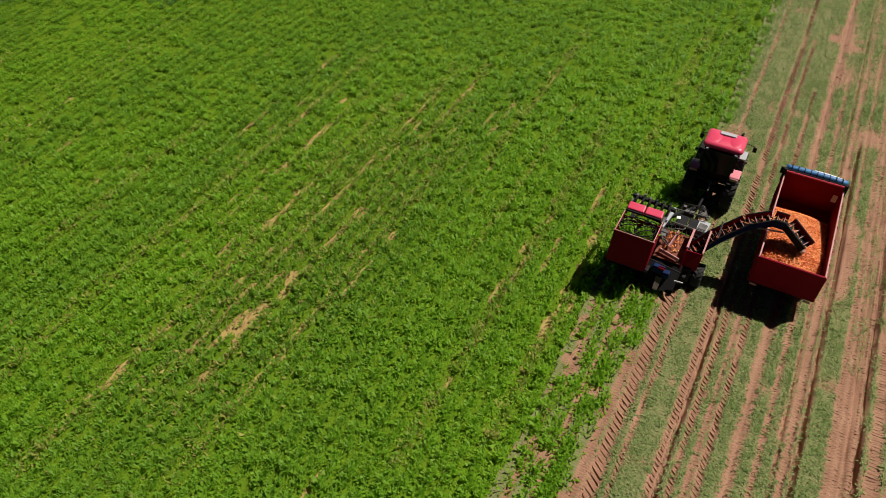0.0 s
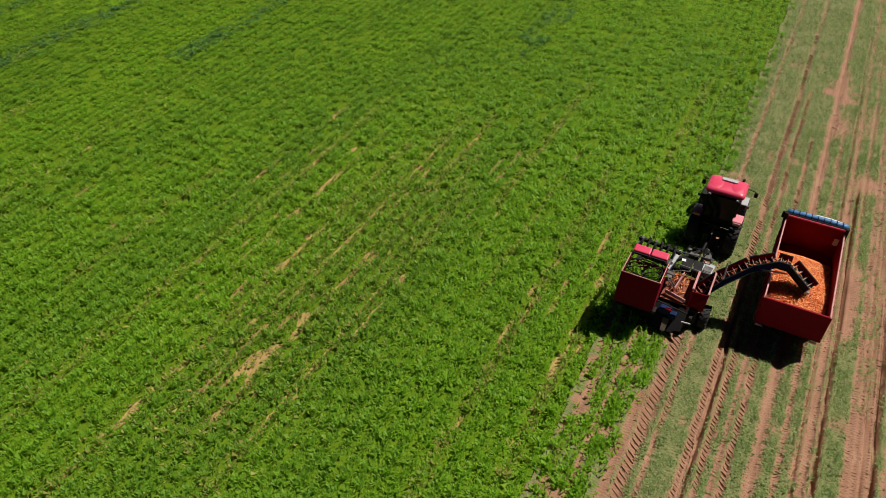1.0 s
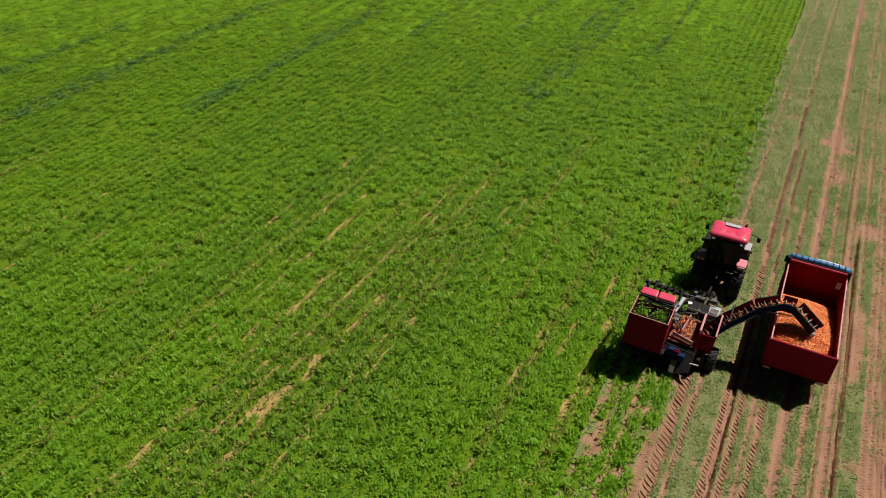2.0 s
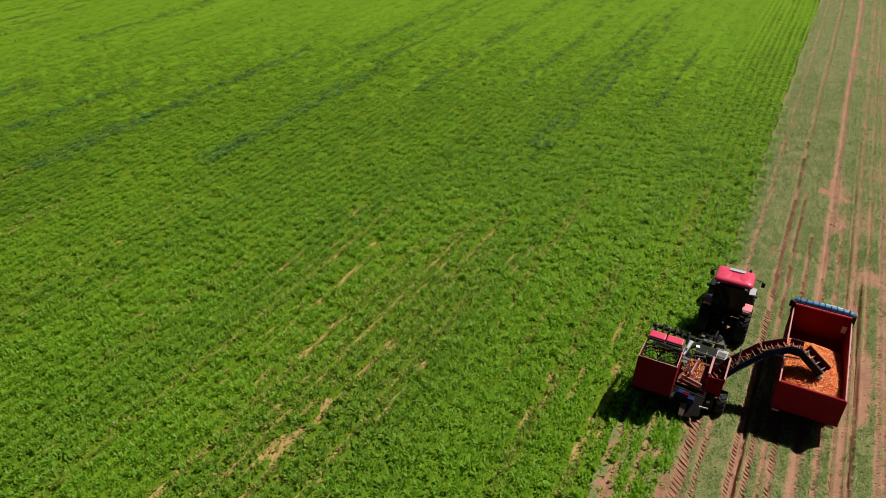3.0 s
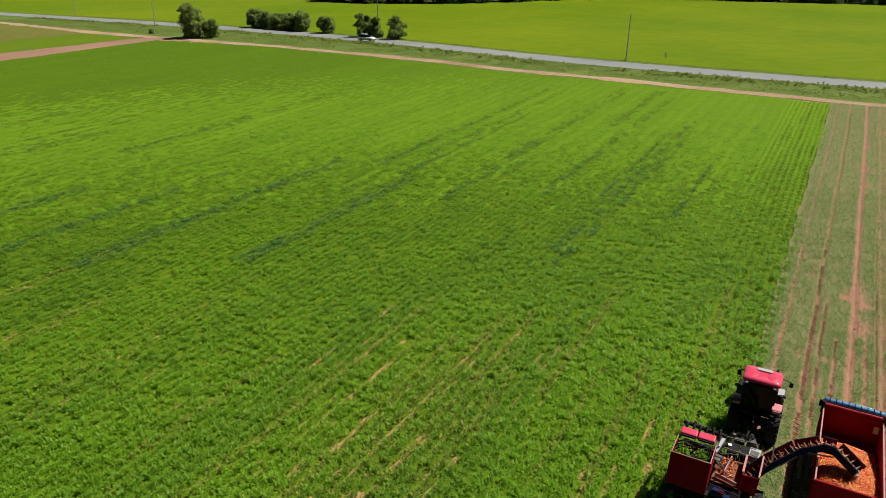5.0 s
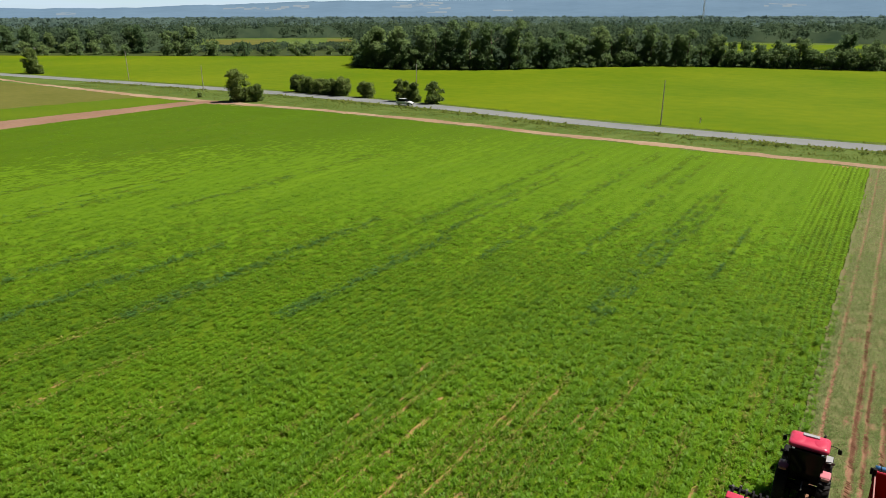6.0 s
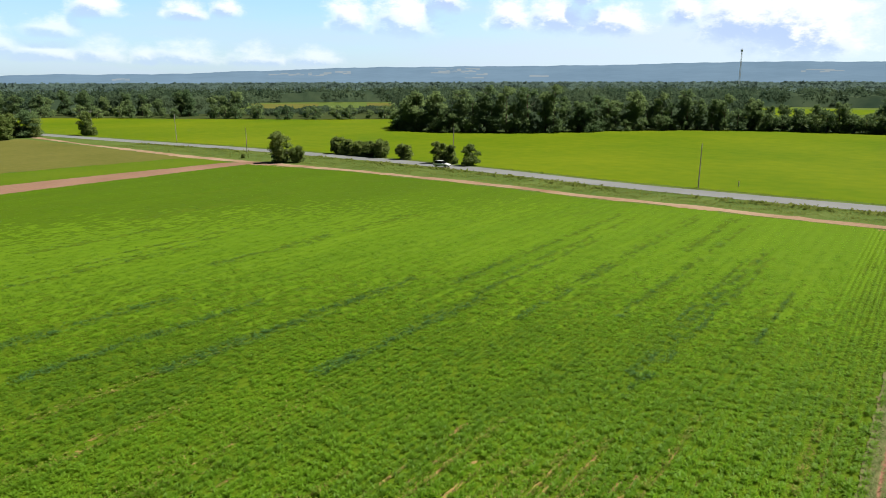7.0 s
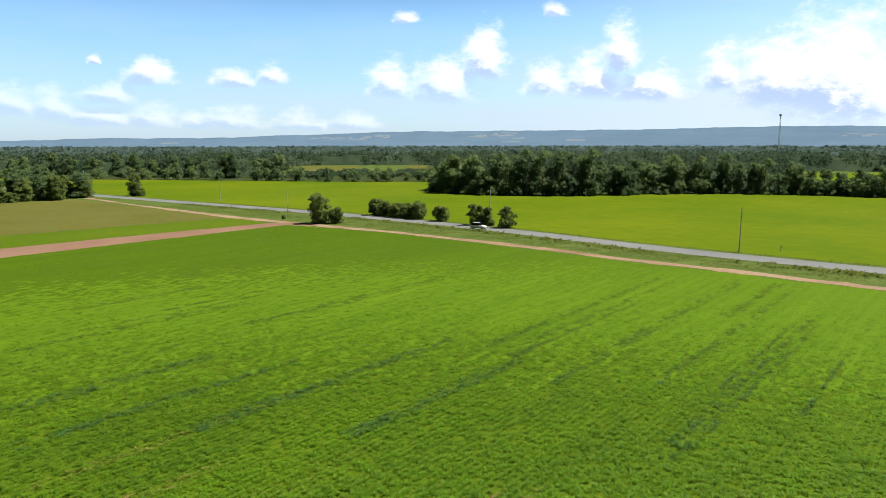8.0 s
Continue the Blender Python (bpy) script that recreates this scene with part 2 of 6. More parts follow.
# Bluish tone of the farthest crowns: haze mixed into the leaf colour.
M_HAZEWOOD = material("haze_tinted_woodland", (0.062, 0.108, 0.100), (0.140, 0.195, 0.155), 0.9, 0, 0.004, 0.02, 0, 0, 0.6, island=0.1, spec=0.0, translucent=0.3, level=3.0)
# Distance haze is put into both hill colours.
M_HILL = material("haze_tinted_hill", (0.105, 0.172, 0.25), (0.155, 0.238, 0.33), 1.0, 0, 0.003, 0.02, 0, 0, 0.5, spec=0.0)
M_HILLFIELD = material("haze_tinted_fields", (0.165, 0.225, 0.28), (0.25, 0.285, 0.315), 1.0, 0, 0.004, 0.02, 0, 0, 0.6, spec=0.0)
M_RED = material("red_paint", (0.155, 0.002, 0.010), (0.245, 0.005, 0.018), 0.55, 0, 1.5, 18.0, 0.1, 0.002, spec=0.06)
M_PINK = material("pinkish_red_paint", (0.52, 0.025, 0.07), (0.66, 0.07, 0.135), 0.35, 0, 1.5, 18.0, 0.08, 0.002, spec=0.35)
M_PALE_PINK = material("pale_pink_plastic", (0.56, 0.13, 0.17), (0.70, 0.26, 0.29), 0.5, 0, 2.0, 18.0, 0.08, 0.002, spec=0.3)
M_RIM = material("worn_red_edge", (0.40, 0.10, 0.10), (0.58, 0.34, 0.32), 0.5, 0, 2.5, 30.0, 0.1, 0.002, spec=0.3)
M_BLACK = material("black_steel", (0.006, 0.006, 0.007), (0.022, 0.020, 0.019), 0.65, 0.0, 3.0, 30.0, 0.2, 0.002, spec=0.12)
M_STEEL = material("grey_steel", (0.22, 0.22, 0.22), (0.45, 0.43, 0.41), 0.45, 0.5, 3.0, 25.0, 0.2, 0.002)
M_TYRE = material("tyre_rubber", (0.010, 0.010, 0.010), (0.034, 0.030, 0.028), 0.9, 0, 3.0, 25.0, 0.3, 0.004)
M_GLASS = material("tinted_glass", (0.004, 0.005, 0.006), (0.010, 0.011, 0.012), 0.08, 0, 2.0, 20.0, 0, spec=0.1)
M_WHITE = material("white_paint", (0.62, 0.62, 0.6), (0.8, 0.8, 0.79), 0.4, 0, 2.0, 20.0, 0.1, 0.002)
M_BLUE = material("blue_paint", (0.002, 0.009, 0.040), (0.004, 0.018, 0.080), 0.55, 0, 2.0, 20.0, 0.1, 0.002, spec=0.1)
M_GREY = material("dirty_grey_steel", (0.035, 0.033, 0.032), (0.17, 0.15, 0.14), 0.6, 0.2, 4.0, 30.0, 0.2, 0.003, 0.8, spec=0.3)
M_RUST = material("soiled_red_steel", (0.085, 0.022, 0.014), (0.30, 0.105, 0.060), 0.8, 0, 3.0, 22.0, 0.4, 0.006, 0.8, spec=0.15)
M_TARP = material("blue_tarpaulin", (0.012, 0.075, 0.24), (0.05, 0.22, 0.46), 0.5, 0, 2.0, 12.0, 0.4, 0.01, 0.8)
M_LITTER = material("woodland_floor", (0.035, 0.055, 0.018), (0.075, 0.095, 0.032), 0.95, 0, 0.1, 1.0, 0.5, 0.1, 0.5, spec=0.03)
M_CARROT = material("carrot", (0.62, 0.110, 0.014), (0.90, 0.40, 0.13), 0.6, 0, 2.0, 8.0, 0, 0, 0.5, island=0.9)
M_POLE = material("weathered_pole", (0.32, 0.30, 0.28), (0.5, 0.48, 0.46), 0.8, 0, 1.0, 12.0, 0.2, 0.005)
M_CARPAINT = material("white_car_paint", (0.84, 0.84, 0.85), (0.9, 0.9, 0.9), 0.25, 0, 1.0, 20.0, 0)
M_STRAW = material("dead_leaf", (0.15, 0.11, 0.035), (0.30, 0.22, 0.075), 0.9, 0, 2.0, 10.0, 0, 0, 0.5, island=0.5, translucent=0.2)



def soil_with_cover(name, soil1, soil2, green1, green2):
    """Pressed soil that a thin cover of leaves greens where the mesh's cover value is high."""
    m = material(name, soil1, soil2, 0.92, 0, 0.8, 12.0, 0.5, 0.03, spec=0.15)
    nt = m.node_tree
    N, L = nt.nodes, nt.links
    bsdf = N["Principled BSDF"]
    soil = bsdf.inputs["Base Color"].links[0].from_socket
    at = N.new("ShaderNodeAttribute")
    at.attribute_name = "cover"
    tc = N.new("ShaderNodeTexCoord")
    n1, n2 = N.new("ShaderNodeTexNoise"), N.new("ShaderNodeTexNoise")
    for n, sc in ((n1, 9.0), (n2, 5.0)):
        n.inputs["Scale"].default_value, n.inputs["Detail"].default_value, n.inputs["Roughness"].default_value = sc, 5.0, 0.7
        if n is n1:
            drawn = N.new("ShaderNodeMapping")
            drawn.inputs["Scale"].default_value = (1.0, 0.45, 1.0)
            L.new(tc.outputs["Object"], drawn.inputs[0])
            L.new(drawn.outputs[0], n.inputs[0])
        else:
            L.new(tc.outputs["Object"], n.inputs[0])
    add = N.new("ShaderNodeMath")
    add.operation = "ADD"
    L.new(at.outputs["Fac"], add.inputs[0])
    L.new(n1.outputs[0], add.inputs[1])
    mr = N.new("ShaderNodeMapRange")
    L.new(add.outputs[0], mr.inputs[0])
    mr.inputs[1].default_value, mr.inputs[2].default_value = 0.92, 1.40
    g = N.new("ShaderNodeMix")
    g.data_type = "RGBA"
    L.new(n2.outputs[0], g.inputs[0])
    g.inputs[6].default_value, g.inputs[7].default_value = (*green1, 1), (*green2, 1)
    mix = N.new("ShaderNodeMix")
    mix.data_type = "RGBA"
    L.new(mr.outputs[0], mix.inputs[0])
    L.new(soil, mix.inputs[6])
    L.new(g.outputs[2], mix.inputs[7])
    L.new(mix.outputs[2], bsdf.inputs["Base Color"])
    wave = N.new("ShaderNodeTexWave")
    wave.bands_direction = "Y"
    wave.inputs["Scale"].default_value, wave.inputs["Distortion"].default_value, wave.inputs["Detail Scale"].default_value = 2.6, 7.0, 2.5
    L.new(tc.outputs["Object"], wave.inputs[0])
    b2 = N.new("ShaderNodeBump")
    b2.inputs["Strength"].default_value, b2.inputs["Distance"].default_value = 0.3, 0.03
    L.new(wave.outputs["Fac"], b2.inputs["Height"])
    L.new(bsdf.inputs["Normal"].links[0].from_socket, b2.inputs["Normal"])
    L.new(b2.outputs[0], bsdf.inputs["Normal"])
    return m


M_COVERED = soil_with_cover("harvested_soil", (0.185, 0.088, 0.052), (0.365, 0.205, 0.130), (0.085, 0.105, 0.030), (0.23, 0.215, 0.095))

# ---- builders ----


def mesh_np(name, verts, faces, mat, smooth=False):
    """A mesh object from arrays of vertices and of faces with a fixed number of corners."""
    verts, faces = np.asarray(verts, np.float32), np.asarray(faces, np.int32)
    me = bpy.data.meshes.new(name)
    me.vertices.add(len(verts))
    me.vertices.foreach_set("co", verts.ravel())
    k = faces.shape[1]
    me.loops.add(faces.size)
    me.loops.foreach_set("vertex_index", faces.ravel())
    me.polygons.add(len(faces))
    me.polygons.foreach_set("loop_start", np.arange(0, faces.size, k, dtype=np.int32))
    me.polygons.foreach_set("use_smooth", np.full(len(faces), smooth))
    me.update(calc_edges=True)
    me.materials.append(mat)
    return me


def thing(name, at, label, category, group="", rz=0.0, kind=""):
    e = new(name)
    e.empty_display_size = 0.3
    e.matrix_world = pose(*at, 0, 0, rz)
    return tagged(e, label, category, group, kind)


def part(name, bm, mat, parent, label="", smooth=False):
    me = bm
    if isinstance(bm, bmesh.types.BMesh):
        me = bpy.data.meshes.new(name)
        bmesh.ops.recalc_face_normals(bm, faces=bm.faces)
        bm.to_mesh(me)
        bm.free()
        me.materials.append(mat)
        if smooth:
            me.shade_smooth()
    ob = new(name, me)
    ob.parent = parent
    return tagged(ob, label)


def B():
    return bmesh.new()


def box(bm, c, s, rot=(0, 0, 0), bevel=0.0):
    r = bmesh.ops.create_cube(bm, size=1.0, matrix=pose(*c, *rot) @ Matrix.Diagonal((*s, 1)))
    if bevel:
        es = list({e for v in r["verts"] for e in v.link_edges})
        bmesh.ops.bevel(bm, geom=es, offset=bevel, segments=2, profile=0.5, affect="EDGES")
    return bm


def beam(bm, p0, p1, w, h, bevel=0.0):
    """A bar of rectangular section from p0 to p1."""
    p0, p1 = Vector(p0), Vector(p1)
    d = p1 - p0
    q = d.to_track_quat("Y", "Z").to_matrix().to_4x4()
    r = bmesh.ops.create_cube(bm, size=1.0, matrix=Matrix.Translation((p0 + p1) / 2) @ q @ Matrix.Diagonal((w, d.length, h, 1)))
    if bevel:
        es = list({e for v in r["verts"] for e in v.link_edges})
        bmesh.ops.bevel(bm, geom=es, offset=bevel, segments=1, affect="EDGES")
    return bm


def rod(bm, p0, p1, r0, r1=None, n=10):
    p0, p1 = Vector(p0), Vector(p1)
    d = p1 - p0
    m = Matrix.Translation((p0 + p1) / 2) @ d.to_track_quat("Z", "Y").to_matrix().to_4x4()
    bmesh.ops.create_cone(bm, cap_ends=True, segments=n, radius1=r0, radius2=r0 if r1 is None else r1, depth=d.length, matrix=m)
    return bm


def hose(bm, pts, r, n=8):
    """A bent tube through the points."""
    pts = [Vector(p) for p in pts]
    rings = []
    for i, p in enumerate(pts):
        d = (pts[min(i + 1, len(pts) - 1)] - pts[max(i - 1, 0)]).normalized()
        q = d.to_track_quat("Z", "Y").to_matrix()
        rings.append([bm.verts.new(p + q @ Vector((r * math.cos(2 * math.pi * k / n), r * math.sin(2 * math.pi * k / n), 0))) for k in range(n)])
    for a, b in zip(rings, rings[1:]):
        for k in range(n):
            bm.faces.new((a[k], a[(k + 1) % n], b[(k + 1) % n], b[k]))
    bm.faces.new(rings[0])
    bm.faces.new(rings[-1])
    return bm


def plate(bm, pts, thick):
    """A plate of that thickness on a polygon."""
    pts = [Vector(p) for p in pts]
    n = (pts[1] - pts[0]).cross(pts[2] - pts[0]).normalized() * thick
    lo, hi = [bm.verts.new(p) for p in pts], [bm.verts.new(p + n) for p in pts]
    bm.faces.new(lo)
    bm.faces.new(hi)
    for i in range(len(pts)):
        j = (i + 1) % len(pts)
        bm.faces.new((lo[i], lo[j], hi[j], hi[i]))
    return bm


def lathe(bm, profile, m=None, n=24):
    """Turns a profile of (radius, x) about the x axis."""
    m = m or Matrix()
    rings = []
    for r, x in profile:
        rings.append([bm.verts.new(m @ Vector((x, r * math.cos(2 * math.pi * k / n), r * math.sin(2 * math.pi * k / n)))) for k in range(n)])
    for a, b in zip(rings, rings[1:]):
        for k in range(n):
            bm.faces.new((a[k], a[(k + 1) % n], b[(k + 1) % n], b[k]))
    return bm


def wheel(parent, c, r, w, rim_mat, lugs=20, name="wheel"):
    """A wheel on the x axis: lugged tyre and dished rim."""
    hub = part(name, lathe(B(), ((0.02, -w * 0.18), (r * 0.16, -w * 0.2), (r * 0.18, w * 0.2), (0.02, w * 0.18)), Matrix.Translation(c), 16), M_STEEL, parent)
    bm = lathe(B(), ((r * 0.56, -w * 0.42), (r * 0.72, -w * 0.5), (r * 0.9, -w * 0.46), (r * 0.96, -w * 0.3), (r * 0.96, w * 0.3), (r * 0.9, w * 0.46),
                     (r * 0.72, w * 0.5), (r * 0.56, w * 0.42), (r * 0.56, -w * 0.42)), Matrix.Translation(c), 32)
    for k in range(lugs):
        for side in (-1, 1):
            a = 2 * math.pi * (k + 0.25 * side) / lugs
            m = Matrix.Translation(c) @ Matrix.Rotation(a, 4, "X") @ Matrix.Translation((side * w * 0.23, 0, r * 0.955)) @ Matrix.Rotation(side * 0.6, 4, "Z")
            bmesh.ops.create_cube(bm, size=1.0, matrix=m @ Matrix.Diagonal((w * 0.5, r * 0.09, r * 0.09, 1)))
    part("tyre", bm, M_TYRE, hub)
    part("rim", lathe(B(), ((r * 0.16, -w * 0.1), (r * 0.42, -w * 0.12), (r * 0.5, -w * 0.38), (r * 0.565, -w * 0.42), (r * 0.565, w * 0.42), (r * 0.5, w * 0.38),
                            (r * 0.42, w * 0.12), (r * 0.16, w * 0.1)), Matrix.Translation(c), 24), rim_mat, hub)
    return hub


def leaves(rng, base, length, width, lean, heading):
    """Fan-shaped leaves, narrow at the stalk: base points, lengths, widths, lean from upright and heading, as arrays."""
    n = len(base)
    d = np.stack([np.sin(lean) * np.cos(heading), np.sin(lean) * np.sin(heading), np.cos(lean)], 1)
    side = np.stack([-np.sin(heading), np.cos(heading), rng.uniform(-0.5, 0.5, n)], 1)
    v = np.empty((n, 3, 3))
    v[:, 0] = base
    for i, sign in ((1, -1.0), (2, 1.0)):
        reach = length * rng.uniform(0.72, 1.08, n)
        v[:, i] = base + d * reach[:, None] + side * (sign * width / 2)[:, None]
        v[:, i, 2] -= 0.18 * reach * np.sin(lean)
    return v.reshape(-1, 3), np.arange(n * 3).reshape(n, 3)


def value_noise(x, y, cell, seed):
    """Smooth noise 0 to 1 over the plan."""
    r = np.random.RandomState(seed)
    table = r.rand(257, 257)
    gx, gy = x / cell + 1000, y / cell + 1000
    ix, iy = np.floor(gx).astype(int), np.floor(gy).astype(int)
    fx, fy = gx - ix, gy - iy
    fx, fy = fx * fx * (3 - 2 * fx), fy * fy * (3 - 2 * fy)
    t = lambda i, j: table[i % 257, j % 257]
    return (t(ix, iy) * (1 - fx) + t(ix + 1, iy) * fx) * (1 - fy) + (t(ix, iy + 1) * (1 - fx) + t(ix + 1, iy + 1) * fx) * fy


def grid_faces(nx, ny):
    i = np.arange(nx - 1)[:, None] * ny + np.arange(ny - 1)[None, :]
    return np.stack([i, i + ny, i + ny + 1, i + 1], -1).reshape(-1, 4)


def structure(name, me, label, category, kind="structure"):
    return tagged(new(name, me), label, category, "", kind)


def ribbon(name, near, far, z, mat, label, category, seed, rag=0.5, step=2.5):
    """A sheet on the ground between two lines given as (x, y) knots, with ragged edges."""
    near, far = np.array(near, float), np.array(far, float)
    length = np.abs(np.diff(near, axis=0)).sum()
    n = max(8, int(length / step))
    s = np.linspace(0, 1, n)

    def along(k):
        t = np.concatenate([[0], np.cumsum(np.hypot(*np.diff(k, axis=0).T))])
        return np.stack([np.interp(s, t / t[-1], k[:, i]) for i in (0, 1)], 1)
    a, b = along(near), along(far)
    m = 5
    w = np.linspace(0, 1, m)
    p = a[:, None] * (1 - w)[None, :, None] + b[:, None] * w[None, :, None]
    for col in (0, m - 1):
        q = p[:, col]
        jit = (value_noise(q[:, 0], q[:, 1], 3.0, seed + col) - 0.5) * 2 * rag
        out = (b - a) / np.linalg.norm(b - a, axis=1)[:, None]
        p[:, col] += out * jit[:, None]
    zz = np.full(p.shape[:2] + (1,), z)
    return structure(name, mesh_np(name, np.concatenate([p, zz], 2).reshape(-1, 3), grid_faces(n, m), mat), label, category)

# ---- the ground and the large forms ----
ROW = 0.60                                     # spacing of the crop rows, which run along +Y


def ground_sheet():
    k = np.array([-4800, -3000, -1800, -1000, -600, -400, -250, -150, -80, -40, 0, 40, 80, 150, 250, 400, 600, 1000, 1800, 3000, 4800.0])
    gx, gy = np.meshgrid(k, k, indexing="ij")
    v = np.stack([gx, gy, np.full_like(gx, -0.06)], -1).reshape(-1, 3)
    return mesh_np("ground", v, grid_faces(len(k), len(k)), M_GRASS)


structure("ground", ground_sheet(), "rough grassy farmland reaching the horizon", "ground")
PATH_NEAR = ((70, 117.5), (-2, 120.6), (-34, 122), (-55, 122.8), (-82, 125.4), (-116, 126.6), (-148, 124), (-180, 123), (-241, 127.3), (-300, 133))
PATH_FAR = ((70, 123.5), (-2, 125.2), (-34, 127.2), (-57, 127.9), (-86, 130.6), (-120, 131), (-157, 129.3), (-191, 129), (-253, 132.5), (-300, 138))
ROAD_NEAR = ((420, 141), (120, 138.5), (3, 137.3), (-22, 137.2), (-46, 138), (-62, 139.6), (-84, 143.2), (-100, 145.2), (-128, 147.2), (-165, 147.8), (-205, 146), (-240, 143.6), (-317, 140), (-520, 128))
ROAD_FAR = tuple((x, y + 6.9) for x, y in ROAD_NEAR)
ribbon("field_soil", ((-149.5, -60), (-149.5, 124)), ((40, -60), (40, 119.5)), -0.05, M_SOIL, "red-brown field soil under the carrot rows", "soil", 5, 0.3)
ribbon("dirt_track", tuple((x, y + 0.7) for x, y in PATH_NEAR), tuple((x, y - 1.1) for x, y in PATH_FAR), -0.035, M_PATH, "pale sandy dirt track along the field end", "track", 11, 0.7)
ribbon("ploughed_strip", ((-150.5, -160), (-149.8, 50), (-148.4, 73), (-147.6, 97), (-149, 120), (-143, 126.5)), ((-165.5, -160), (-165.2, 50), (-163.2, 80), (-160.8, 106), (-159.5, 122), (-153, 129)), -0.03, M_PLOUGH, "bare reddish ploughed strip between two fields", "soil", 21, 0.5)
ribbon("field_margin", ((-165.3, -160), (-165, 50), (-163, 80), (-160.6, 106), (-159, 123)), ((-190, -160), (-188, 62), (-184.5, 90), (-180.5, 118), (-179, 124)), -0.045, M_LEFTGREEN, "bright green crop margin beside ploughed strip", "field", 31, 0.8)
ribbon("stubble_field", ((-189.8, -160), (-187.8, 62), (-184.3, 90), (-180.3, 118), (-178.8, 124)), ((-300, -160), (-296, 70), (-292, 129)), -0.04, M_LEFTFIELD, "dry brownish stubble field", "field", 41, 1.2)
ribbon("road", ROAD_NEAR, ROAD_FAR, -0.02, M_ROAD, "pale grey asphalt country road", "road", 51, 0.05)
ribbon("far_field", tuple((x, y + 2.4) for x, y in ROAD_FAR), ((420, 360), (60, 352), (-60, 350), (-150, 330), (-235, 345), (-300, 325), (-470, 235), (-640, 170)), -0.045, M_FARFIELD,
       "bright yellow-green crop field beyond the road", "field", 61, 0.8, 6.0)

def clearing(name, pts, z, mat, label):
    bm = B()
    bm.faces.new([bm.verts.new((x, y, z)) for x, y in pts])
    me = bpy.data.meshes.new(name)
    bm.to_mesh(me)
    bm.free()
    me.materials.append(mat)
    return structure(name, me, label, "field")


# ---- the harvested strip: furrows, pressed wheel tracks, leftover leaves ----
# centre x, half width, depth, start y, end y of each bare band
AHEAD = 2.38                                   # how far the machines have come up the field
END_Y = 24.0 + AHEAD                           # where the fresh swath ends
BANDS = ((-2.88, 0.12, 0.05, -20, 24.5 + AHEAD), (-2.1, 0.10, 0.04, -20, 24 + AHEAD), (-1.06, 0.15, 0.05, -20, 20 + AHEAD), (-0.60, 0.25, 0.07, -20, 30 + AHEAD), (-0.45, 0.13, 0.04, 30 + AHEAD, 121), (-0.05, 0.10, 0.05, -20, 30 + AHEAD),
         (1.10, 0.18, 0.07, -20, 121), (1.32, 0.09, 0.24, -20, 30 + AHEAD), (1.64, 0.12, 0.06, -20, 50), (2.10, 0.10, 0.03, -20, 30), (2.42, 0.13, 0.07, -20, 44), (3.23, 0.22, 0.05, -20, 121), (3.24, 0.035, 0.08, -20, 121), (3.95, 0.13, 0.05, -20, 46),
         (4.48, 0.07, 0.18, -20, 60), (4.76, 0.17, 0.03, -20, 121), (5.10, 0.10, 0.26, -20, 40), (5.40, 0.10, 0.04, 33, 121), (6.02, 0.12, 0.04, -20, 121), (6.28, 0.12, 0.04, -20, 70), (6.50, 0.06, 0.15, -20, 60), (6.68, 0.10, 0.04, -20, 121),
         (6.86, 0.10, 0.24, -20, 50), (7.35, 0.26, 0.05, -20, 121), (7.95, 0.22, 0.05, -20, 121), (8.35, 0.07, 0.12, -20, 60), (8.8, 0.24, 0.05, -20, 121), (9.6, 0.3, 0.06, -20, 121), (10.3, 0.08, 0.14, -20, 121), (11.1, 0.4, 0.06, -20, 121),
         (12.6, 0.3, 0.06, -20, 121), (14.0, 0.5, 0.07, -20, 121), (15.6, 0.4, 0.06, -20, 121), (17.4, 0.5, 0.06, -20, 121), (19.3, 0.4, 0.06, -20, 121), (21.5, 0.5, 0.06, -20, 121), (24, 0.5, 0.06, -20, 121))


def crop_limit(y):
    """x up to which the crop still stands."""
    y = np.asarray(y, float)
    wave = (value_noise(y * 0, y, 0.5, 87) - 0.5) * 0.22 + (value_noise(y * 0, y, 3.0, 88) - 0.5) * 0.16
    return np.where(y < 26.3 + AHEAD, -3.0, -1.10) + wave


def bare(x, y):
    """How bare the harvested ground is, 0 to 1."""
    b = np.zeros_like(x)
    wob = (value_noise(x * 0, y, 6.0, 90) - 0.5) * 0.12
    for c, hw, _, y0, y1 in BANDS:
        edge = hw * (0.75 + 0.6 * value_noise(x, y, 0.7, 91))
        b = np.maximum(b, np.clip(1.35 - np.abs(x + wob - c) / edge, 0, 1) * ((y > y0) & (y < y1)))
    right = np.clip((x - 2.0) / 10.0, 0, 0.36)
    b = np.maximum(b, np.clip((value_noise(x, y / 3, 0.9, 92) - 0.78 + right * 0.75) * 3.0, 0, 1))
    b = np.maximum(b, np.clip((value_noise(x, y / 2, 0.6, 93) - 0.74) * 4, 0, 1) * 0.8 * ((x > -0.9) | (y > END_Y + 1)))
    b = np.maximum(b, np.clip((value_noise(x, y, 0.35, 99) - 0.60) * 4.0, 0, 1) * ((x < -0.9) & (y < END_Y + 1)))
    crossing = np.clip(1.6 - np.hypot((x - 3.2) / 1.3, (y - 50.0) / 1.6) * 1.3, 0, 1) * np.clip((value_noise(x, y, 0.5, 86) - 0.35) * 3, 0, 1)
    fade = np.where(np.abs(x - 3.23) < 0.34, 1.0, np.interp(y, [34, 52], [1.0, 0.45]))
    return np.maximum(b * fade, crossing)


